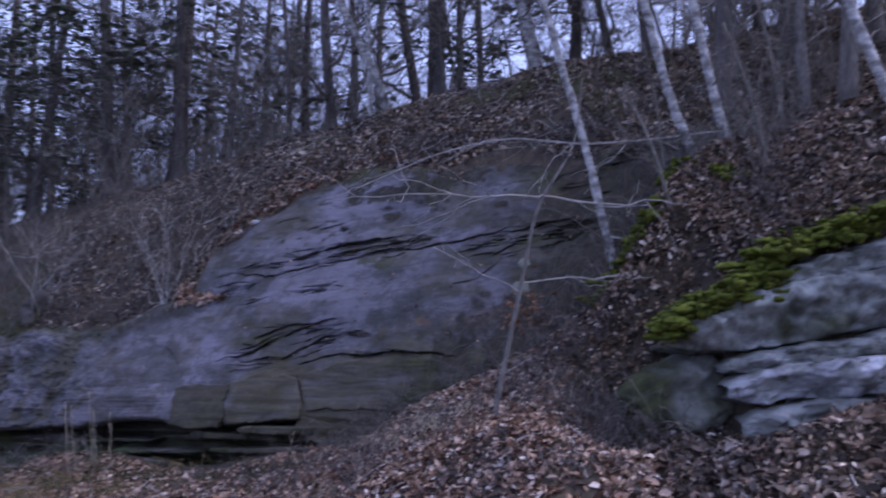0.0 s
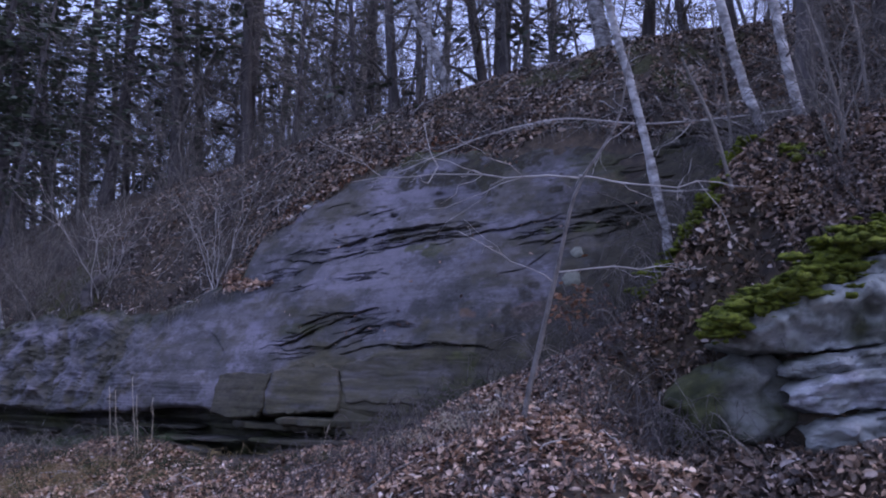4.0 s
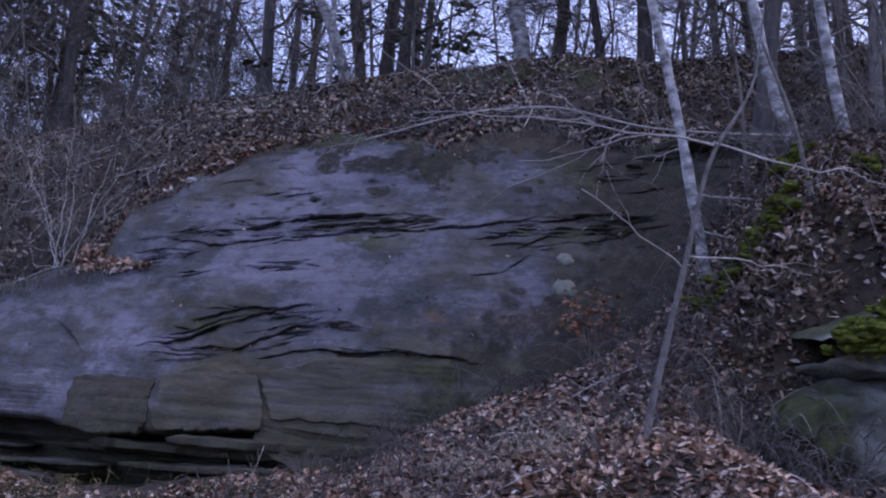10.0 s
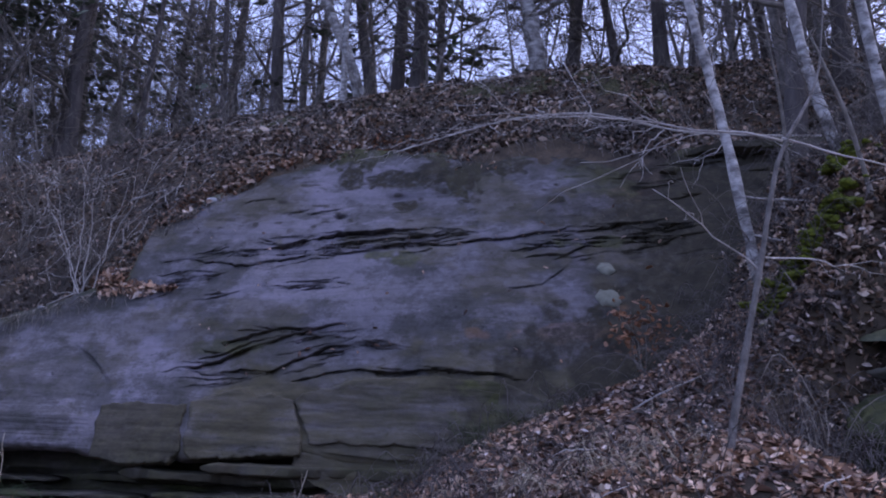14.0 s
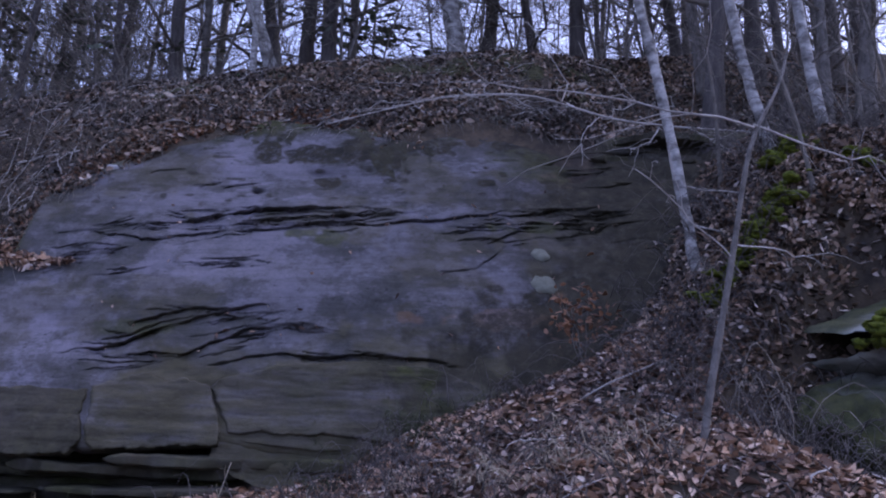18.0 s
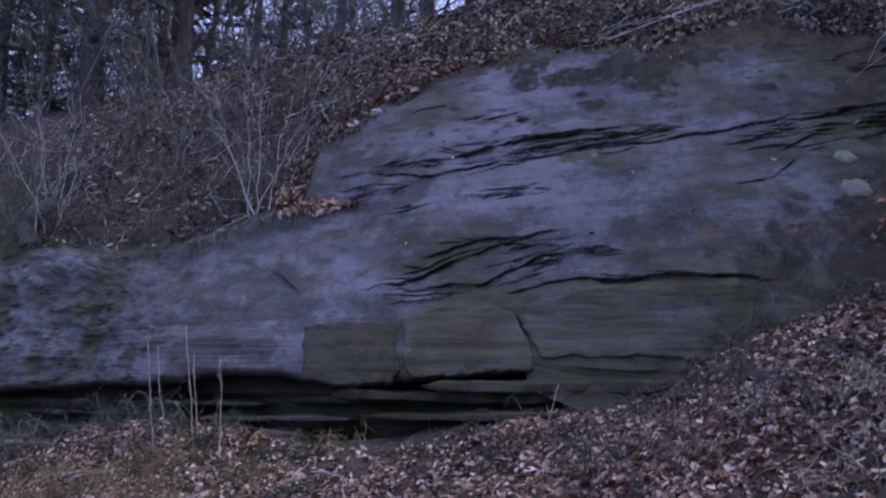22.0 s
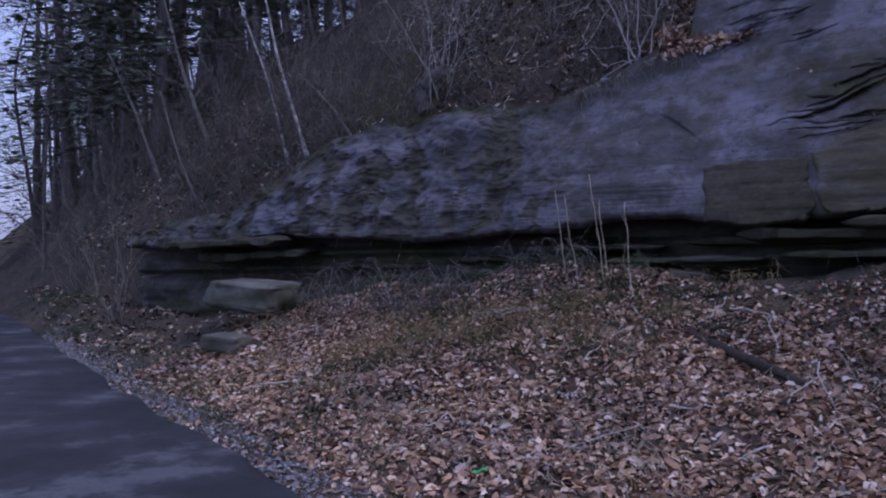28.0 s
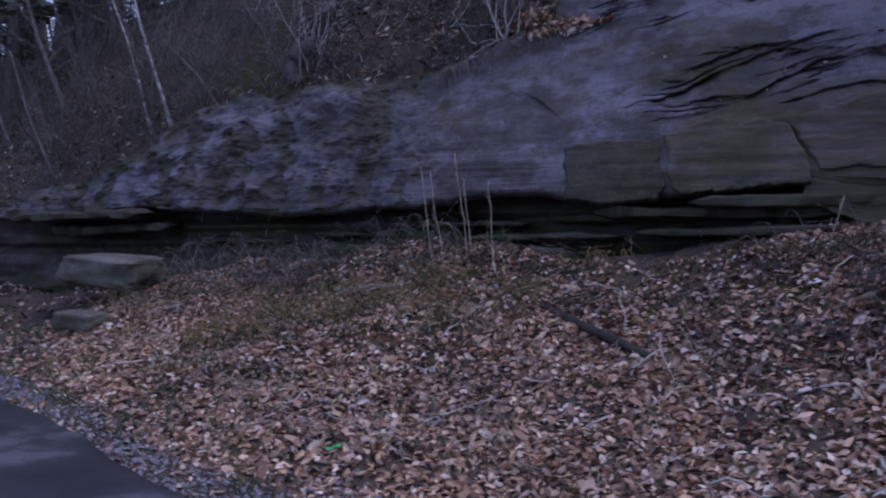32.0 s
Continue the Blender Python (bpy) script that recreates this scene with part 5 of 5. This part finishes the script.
for k, (x0, x1, h) in enumerate([(-5.87, -5.99, 1.07), (-5.76, -5.89, 0.99), (-5.5, -5.63, 1.17), (-5.45, -5.54, 0.9), (-5.25, -5.28, 0.84), (-2.35, -2.2, 0.5)]):
    y = 12.9 if x0 < -3 else 11.6
    z = float(ground(x0, y))
    stalk = thing("grass_stalk", (0, 0, 0), "tall dry pale grass stalk before the overhang", "grass", "dry grass stalks")
    s = Soup()
    tube(s, wander((x0, y, z - 0.05), (x1, y, z + h), 0.02, 8, 300 + k), np.linspace(0.006, 0.0035, 8), 5)
    part("stem", s, STRAW, stalk)
    s = Soup()
    for q in range(3):
        f = 0.12 + 0.3 * q
        p = np.array([x0 + (x1 - x0) * f, y, z + h * f])
        tube(s, wander(p, p + np.array([rng.normal(0, 0.04), rng.normal(0, 0.04), 0.12]), 0.01, 5, 330 + q), [0.004, 0.004, 0.003, 0.002, 0.001], 3)
    part("blades", s, STRAW, stalk)


def tangle(name, label, places, mat, seed, reach=0.5, count=9, category="brambles"):
    r = np.random.default_rng(seed)
    s = Soup()
    for x, y in places:
        z = float(ground(x, y))
        for k in range(count):
            a, ln = r.random() * 6.283, reach * r.uniform(0.4, 1.3)
            q = np.array([math.cos(a), math.sin(a), 0]) * ln
            b = np.array([x + r.normal(0, 0.2), y + r.normal(0, 0.15), z])
            t = np.linspace(0, 1, 9)[:, None]
            p = b + q * t + np.array([0, 0, 1]) * ln * r.uniform(0.3, 0.9) * (4 * t * (1 - t) * 0.8 + 0.15 * t)
            p[1:] += np.cumsum(r.normal(0, 0.012, (8, 3)), 0)
            tube(s, p, np.linspace(0.005, 0.002, 9), 3)
            for _ in range(2):
                g = p[r.integers(3, 9)]
                tube(s, [g, g + r.normal(0, 0.09, 3)], [0.003, 0.0015], 3)
    ob = part(name, s, mat)
    return tagged(ob, label, category, "", "stuff")


r4 = np.random.default_rng(5)
tangle("brambles", "bare arching brambles and dead stems before the overhang", [(x, float(face_y(x, z_leaf(x))) - r4.uniform(0.0, 0.6)) for x in r4.uniform(-9.6, -5.8, 22)], TWIG, 6, 0.45)
tangle("brambles", "dry tangled stems beside the mossy boulder", [(r4.uniform(0.9, 1.7), r4.uniform(8.6, 10.2)) for k in range(30)], BARK_DARK, 7, 0.55, 8)
tangle("brambles", "grey dead stems arching out of the hollow", [(r4.uniform(1.0, 2.0), r4.uniform(8.4, 10.0)) for k in range(14)], TWIG, 41, 0.7, 5)
tangle("brambles", "dry tangled stems at the foot of the rock", [(x, float(face_y(x, z_leaf(x))) - r4.uniform(0.1, 0.9)) for x in r4.uniform(-3.4, 2.2, 12)], BARK_DARK, 8, 0.35, 5)
tangle("brambles", "fine dead stems along the top of the rock", [(x, float(face_y(x, z_top(x))) + r4.uniform(0.05, 0.9)) for x in r4.uniform(-11.5, 3.2, 80)], TWIG, 9, 0.4, 7)
tangle("brambles", "dense dead brush on the hillside beside the rock", [(x, float(face_y(x, z_top(x))) + 0.3 + abs(r4.normal(0, 1.8))) for x in r4.uniform(-13, -4.6, 120)], TWIG, 43, 0.65, 7)
tangle("brambles", "dark dead brush low on the hillside", [(x, float(face_y(x, z_top(x))) + 0.3 + abs(r4.normal(0, 1.8))) for x in r4.uniform(-13, -4.6, 90)], BARK_DARK, 44, 0.6, 7)
tangle("brambles", "dark bramble stems on the leafy bank", [(r4.uniform(-1.2, 1.6), r4.uniform(7.4, 9.0)) for k in range(26)], BARK_DARK, 14, 0.5, 7)
tangle("brambles", "dark dead weeds before the overhang", [(r4.uniform(-9.0, -7.2), r4.uniform(12.9, 13.7)) for k in range(16)], BARK_DARK, 15, 0.3, 8)
tangle("brambles", "dark tangled stems on the shaded slope", [(r4.uniform(1.6, 4.4), r4.uniform(8.9, 11.5)) for k in range(60)], BARK_DARK, 18, 0.6, 7)
tangle("brambles", "grey dead stems tangled over the leaves of the bank", [(r4.uniform(-2.6, 0.2), r4.uniform(9.4, 11.2)) for k in range(22)], BARK_DARK, 25, 0.4, 7)
tangle("brambles", "dark dense bramble stems low over the leaves", [(r4.uniform(-2.6, -0.2), r4.uniform(8.6, 10.8)) for k in range(30)], BARK_DARK, 35, 0.45, 7)
tangle("weeds", "small olive weeds between the fallen leaves", [(r4.normal(-6.6, 1.2), r4.normal(11.9, 0.7)) for k in range(44)], WEED, 36, 0.14, 11, "weeds")
tangle("weeds", "low dark green weeds in front of the overhang", [(x, float(face_y(x, z_leaf(x))) - r4.uniform(0.1, 1.2)) for x in r4.uniform(-10, -4.2, 40)], WEED, 20, 0.13, 12, "weeds")
tangle("weeds", "low dark green weeds at the foot of the rock", [(x, float(face_y(x, z_leaf(x))) - r4.uniform(0.1, 0.8)) for x in r4.uniform(-3.8, 0.2, 20)], WEED, 22, 0.14, 10, "weeds")
tangle("brambles", "grey dead stems arching on the shaded slope", [(r4.uniform(1.6, 4.6), r4.uniform(9.0, 11.5)) for k in range(24)], TWIG, 28, 0.7, 6)
tangle("dry_grass", "straw-coloured grass tufts round the bent sapling", [(r4.uniform(-1.6, 0.8), r4.uniform(8.6, 10.2)) for k in range(24)], STRAW, 16, 0.2, 5, "grass")
tangle("brambles", "grey dead stems on the slope above the rock", [(x, float(face_y(x, z_top(x))) + r4.uniform(0.6, 4.0)) for x in r4.uniform(-5, 6, 70)], TWIG, 17, 0.55, 6)
tangle("dry_grass", "pale dry grass tufts on the bank", [(x, float(y_road(x)) + r4.uniform(1.5, 4.0)) for x in r4.uniform(-10, -3.4, 50)], STRAW, 10, 0.15, 5, "grass")
tangle("dry_grass", "flattened tan grass on the middle of the bank", [(r4.normal(-6.6, 1.4), r4.normal(12.2, 0.6)) for k in range(70)], TAN_GRASS, 24, 0.22, 7, "grass")
tangle("green_grass", "sparse green grass beside the road", [(x, float(y_road(x)) + r4.uniform(0.2, 1.5)) for x in r4.uniform(-19, -6, 80)], GREEN, 11, 0.10, 8, "grass")
tangle("fern", "small green plants under the overhang", [(x, float(face_y(x, z_leaf(x))) + 0.15) for x in r4.uniform(-10.4, -5.0, 18)], GREEN, 12, 0.14, 12, "plants")


s = Soup()
r6 = np.random.default_rng(21)
for k in range(330):
    x = r6.choice([r6.uniform(-2.4, 1.8), r6.uniform(-6.0, -3.9), r6.uniform(-4.4, 3.0)])
    z = float(z_top(x)) + 0.06
    y = float(face_y(x, z)) - 0.05
    ln = r6.uniform(0.08, 0.34)
    e = (x + r6.normal(0, 0.08), y - 0.04 - 0.62 * ln, z - ln)
    tube(s, wander((x, y, z), e, 0.05, 6, 4000 + k), np.linspace(0.006, 0.002, 6), 3)
tagged(part("root_fringe", s, TWIG), "dark rootlets and stems hanging over the rock's top edge", "roots", "", "stuff")


def leaf_soup(x, y, z, size, seed, tilt=0.55):
    """Curled dry leaves, each with its own turn and size."""
    r = np.random.default_rng(seed)
    n = len(x)
    shape = np.array([(-0.5, 0, 0.0), (-0.12, -0.27, 0.10), (0.32, -0.2, 0.05), (0.55, 0, -0.02), (0.3, 0.22, 0.08), (-0.15, 0.27, 0.12)])
    a, b, c = r.uniform(0, 6.28, n), r.normal(0, tilt, n), r.normal(0, tilt, n)
    s = size * np.exp(r.normal(0, 0.22, n))
    p = shape[None] * s[:, None, None] * np.stack([np.ones(n), r.uniform(0.6, 1.2, n), r.uniform(-1, 2.2, n)], -1)[:, None]
    X, Y, Z = p[..., 0], p[..., 1], p[..., 2]
    X, Z = X * np.cos(b)[:, None] + Z * np.sin(b)[:, None], -X * np.sin(b)[:, None] + Z * np.cos(b)[:, None]
    Y, Z = Y * np.cos(c)[:, None] - Z * np.sin(c)[:, None], Y * np.sin(c)[:, None] + Z * np.cos(c)[:, None]
    ca, sa = np.cos(a)[:, None], np.sin(a)[:, None]
    X, Y = X * ca - Y * sa, X * sa + Y * ca
    out = np.stack([X + x[:, None], Y + y[:, None], Z + z[:, None] + 0.25 * s[:, None] * r.random(n)[:, None]], -1)
    soup = Soup()
    k = np.arange(n)[:, None] * 6
    soup.add(out, [k + np.array([0, 1, 2, 3]), k + np.array([0, 3, 4, 5])])
    return soup


def scatter(n, x0, x1, lo, hi, seed, thin=0.0):
    r = np.random.default_rng(seed)
    x = r.uniform(x0, x1, n)
    y = lo(x) + r.random(n) * (hi(x) - lo(x))
    keep = fbm(x * 0.9, y * 0.9, seed, 3) > thin - r.random(n) * 1.2
    return x[keep], y[keep]


LITTER = [
    ("dry brown fallen leaves covering the roadside bank", LEAF, 0.064, scatter(56000, -11, -2.5, lambda x: y_road(x) + 0.5, lambda x: face_y(x, z_leaf(x)) - 0.05, 8, 0.12)),
    ("dry brown fallen oak leaves covering the bank", LEAF, 0.078, scatter(37000, -2.6, 1.7, lambda x: y_road(x) + 0.5, lambda x: face_y(x, z_leaf(x)) + 0.25, 1, -0.2)),
    # weathered leaves, their darker colour also standing in for shade under the trees
    ("weathered fallen leaves on the shaded slope beside the rock", OLD_LEAF, 0.084, scatter(36000, 1.4, 5.5, lambda x: y_road(x) + 0.5, lambda x: face_y(x, z_leaf(x)) + 0.6, 12, -0.35)),
    ("fallen leaves thinning out toward the road edge", LEAF, 0.055, scatter(4200, -11, -2.0, lambda x: y_road(x) - 0.6, lambda x: y_road(x) + 0.8, 2, 0.1)),
    ("fallen leaves on the slope above the rock", OLD_LEAF, 0.080, scatter(46000, -9, 7.5, lambda x: face_y(x, z_top(x)) - 0.03, lambda x: y_ridge(x) + 0.8, 3, 0.0)),
    ("fallen leaves caught on the steep slope above the boulder", OLD_LEAF, 0.080, scatter(16000, 1.6, 4.6, lambda x: 9.0 + 0 * x, lambda x: 10.7 + 0 * x, 17, -0.3)),
    # more orange leaves, with extra paleness in their colour to brighten the bank
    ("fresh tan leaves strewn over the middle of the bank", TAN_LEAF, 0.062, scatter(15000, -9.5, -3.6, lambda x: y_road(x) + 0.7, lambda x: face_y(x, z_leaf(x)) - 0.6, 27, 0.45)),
    ("fallen leaves on the far bank", OLD_LEAF, 0.085, scatter(9000, -22, -11, lambda x: y_road(x) + 0.3, lambda x: y_road(x) + 6.0, 4, 0.3)),
]
for label, mat, size, (x, y) in LITTER:
    low = (x > 1.15) & (y > 8.3) & (y < lerp(x, (2.65, 9.6), (2.95, 9.1))) & (r4.random(len(x)) < 0.45)
    bare = (label == "fallen leaves on the slope above the rock") & (r4.random(len(x)) < 0.3 * np.clip((-2.5 - x) / 1.5, 0, 1) * np.clip((y - face_y(x, z_top(x)) - 0.5) / 0.8, 0, 1))
    x, y = x[~(low | bare)], y[~(low | bare)]
    lift = 0.06 * np.clip((x - 1.2) / 0.5, 0, 1) * r4.random(len(x))
    tagged(part("leaf_litter", leaf_soup(x, y, ground(x, y) + lift, size, len(x), 0.85 if "slope" in label else 0.55), mat), label, "leaves", "", "stuff")
x, y = scatter(5200, -6.5, 4.5, lambda x: face_y(x, z_top(x)) - 0.08, lambda x: face_y(x, z_top(x)) + 1.6, 9, 0.5)
tagged(part("leaf_clumps", leaf_soup(x, y, ground(x, y) + 0.05 * r4.random(len(x)), 0.085, 9, 0.9), OLD_LEAF), "heaped curled leaves along the rock's top edge", "leaves", "", "stuff")
x, y = scatter(900, -3, 6, lambda x: y_ridge(x) - 2.2, lambda x: y_ridge(x) + 0.3, 19, 0.6)
tagged(part("green_herbs", leaf_soup(x, y, ground(x, y), 0.07, 19, 0.9), GREEN), "low green herbs below the ridge", "plants", "", "stuff")
x, y = scatter(1500, -6.0, -0.6, lambda x: face_y(x, z_top(x)) - 0.06, lambda x: face_y(x, z_top(x)) + 0.55, 6, 0.0)
tagged(part("leaf_drift", leaf_soup(x, y, ground(x, y), 0.07, 6, 0.6), RUST_LEAF), "russet oak leaves drifted along the rock's top edge", "leaves", "", "stuff")

seedling = thing("oak_seedling", (0, 0, 0), "small seedling holding dry orange leaves before the rock", "seedling")
r7 = np.random.default_rng(31)
for k in range(5):
    s = Soup()
    tip = np.array([0.92 + r7.normal(0, 0.16), 11.25 + r7.normal(0, 0.1), 3.1 + r7.normal(0, 0.2)])
    tube(s, wander((1.0, 11.25, float(ground(1.0, 11.25)) - 0.05), tip, 0.06, 8, 500 + k), np.linspace(0.006, 0.002, 8), 4)
    part("stem", s, TWIG, seedling)
q = r7.normal(size=(170, 3)) * np.array([0.13, 0.08, 0.17])
q[:, 0] += np.where(r7.random(170) < 0.3, 0.22, 0.0)
part("leaves", leaf_soup(0.86 + q[:, 0], 11.2 + q[:, 1], 3.05 + q[:, 2], 0.07, 14, 0.9), RUST_LEAF, seedling)["kind"] = "stuff"

# leaves caught on the ledges of the face
r5 = np.random.default_rng(12)
lx, lz = [], []
for half, depth, step, pts in UPPER_CRACKS[:3] + LOWER_CRACKS[:3] + RIGHT_CRACKS[:4]:
    t = r5.uniform(pts[0][0], pts[-1][0], 5)
    lx += list(t)
    lz += list(np.interp(t, [p[0] for p in pts], [p[1] for p in pts]) - 0.02)
lx, lz = np.array(lx + list(r5.uniform(-0.6, 0.1, 14)) + list(r5.uniform(-4, 1.6, 40))), np.array(lz + list(r5.uniform(5.55, 5.75, 14)) + list(r5.uniform(2.7, 4.8, 40)))
tagged(part("caught_leaves", leaf_soup(lx, face_y(lx, lz) + strata(lx, lz) - 0.03, lz, 0.055, 13), LEAF), "pale leaves caught on the rock ledges", "leaves", "", "stuff")

s = Soup()
for k in range(420):
    x = r5.uniform(-10, 4.5)
    up = r5.random() < 0.8
    y = float(face_y(x, z_top(x))) + r5.uniform(0.1, 3.5) if up else float(y_road(x)) + r5.uniform(0.8, 6.5)
    if not up and y > float(face_y(x, z_leaf(x))) - 0.1:
        continue
    a, ln = r5.random() * 6.283, r5.uniform(0.2, 0.9)
    e = (x + ln * math.cos(a), y + ln * math.sin(a))
    p = wander((x, y, float(ground(x, y)) + 0.03), (*e, float(ground(*e)) + 0.05), 0.06, 7, 900 + k)
    tube(s, p, np.linspace(0.009, 0.003, 7), 4)
tagged(part("fallen_twigs", s, PALE_TWIG), "small dead sticks lying among the leaves", "sticks", "", "stuff")

s = Soup()
n = 17000
gx_ = r5.uniform(-16, -4.5, n)
gy_ = y_road(gx_) + 0.12 + r5.normal(0, 0.36, n)
gz_ = np.maximum(ground(gx_, gy_), z_road(gx_) + 0.03 * (gy_ < y_road(gx_) - 0.5))
oct_v = np.array([(1, 0, 0), (0, 1, 0), (-1, 0, 0), (0, -1, 0), (0, 0, 0.7), (0, 0, -0.7)])
V = oct_v[None] * (0.006 + 0.018 * r5.random((n, 1, 1)) ** 3) * r5.uniform(0.7, 1.3, (n, 6, 1)) + np.stack([gx_, gy_, gz_ + 0.006], -1)[:, None]
oct_f = np.array([(0, 1, 4), (1, 2, 4), (2, 3, 4), (3, 0, 4), (1, 0, 5), (2, 1, 5), (3, 2, 5), (0, 3, 5)])
s.add(V, (np.arange(n)[:, None, None] * 6 + oct_f[None]).reshape(-1, 3))
tagged(part("gravel", s, GRAVEL), "loose pale gravel along the road edge", "gravel", "", "stuff")

scrap = thing("litter_scrap", (-5.87, 9.15, float(ground(-5.87, 9.15)) + 0.03), "small bright green plastic scrap among leaves", "litter")
GREEN_PLASTIC = plain("green_plastic", (0.02, 0.35, 0.08), (0.03, 0.5, 0.14), 8, 0.4, 0.1)
sc = Soup()
u = np.linspace(-0.045, 0.045, 9)
U, V = np.meshgrid(u, u * 0.35, indexing="ij")
sc.add(np.stack([U, V, 0.012 * np.sin(U * 60) + 0.015 * np.cos(V * 90)], -1), grid_faces(9, 9))
part("sheet", sc, GREEN_PLASTIC, scrap)

# ---- small finds ----
bottle = thing("bottle", (-0.2, 12.25, 1.98), "small white plastic bottle stuck in the leaves at the rock", "litter")
profile = [(0.0, 0.0), (0.030, 0.0), (0.034, 0.02), (0.034, 0.085), (0.028, 0.105), (0.013, 0.122), (0.013, 0.134)]
ang = np.linspace(0, 2 * np.pi, 14, endpoint=False)
ring = np.array([[(r * math.cos(a), r * math.sin(a), z) for a in ang] for r, z in profile])
i, j = np.meshgrid(np.arange(len(profile) - 1), np.arange(14), indexing="ij")
s = Soup()
s.add(ring.reshape(-1, 3), np.stack([i * 14 + j, i * 14 + (j + 1) % 14, (i + 1) * 14 + (j + 1) % 14, (i + 1) * 14 + j], -1).reshape(-1, 4))
WHITE_PLASTIC = plain("white_plastic", (0.62, 0.66, 0.72), (0.78, 0.8, 0.84), 12, 0.4, 0.1)
part("body", s, WHITE_PLASTIC, bottle)
s = Soup()
tube(s, [(0, 0, 0.132), (0, 0, 0.15)], [0.016, 0.016], 12)
part("cap", s, WHITE_PLASTIC, bottle)
bottle.rotation_euler = (radians(-12), radians(6), 0)

for cx, cz, w, seed in [(-3.72, 5.12, 0.10, 71), (-5.62, 3.38, 0.055, 72), (-4.3, 3.62, 0.05, 73)]:
    stone = thing("stone", (0, 0, 0), "small pale stone at the rock's leafy edge", "stone", "pale stones")
    body, X, Z = rock_lump((0, 0, 0), (w, w * 0.7, w * 0.45), seed, 2.0, 0.6, 24, 0.25)
    ob = part("body", body, PALE_BOULDER, stone)
    ob.data.transform(pose(cx, float(face_y(cx, cz)) + 0.02, cz + 0.03, 12, 8, seed * 20))

stick = thing("fallen_branch", (0, 0, 0), "pale straight stick lying on the leafy slope", "branch")
s = Soup()
a, b = (-5.05, 16.2), (-4.25, 15.85)
tube(s, wander((*a, float(ground(*a)) + 0.06), (*b, float(ground(*b)) + 0.06), 0.03, 9, 77), np.linspace(0.018, 0.010, 9), 6)
part("stem", s, PALE_TWIG, stick)

# dry leaves heaped on the spit beside the pale bush
r8 = np.random.default_rng(88)
lx = -4.95 + 1.0 * r8.random(520) ** 1.5
lz = 3.66 + 0.10 * r8.normal(size=520) * np.clip(-3.9 - lx, 0.15, 1) + 0.3 * np.clip(-4.5 - lx, 0, 1)
tagged(part("leaf_drift", leaf_soup(lx, face_y(lx, lz) - 0.03 - 0.05 * r8.random(520), lz, 0.075, 88, 0.9), LEAF), "brown leaves drifted on a spit over the rock", "leaves", "", "stuff")
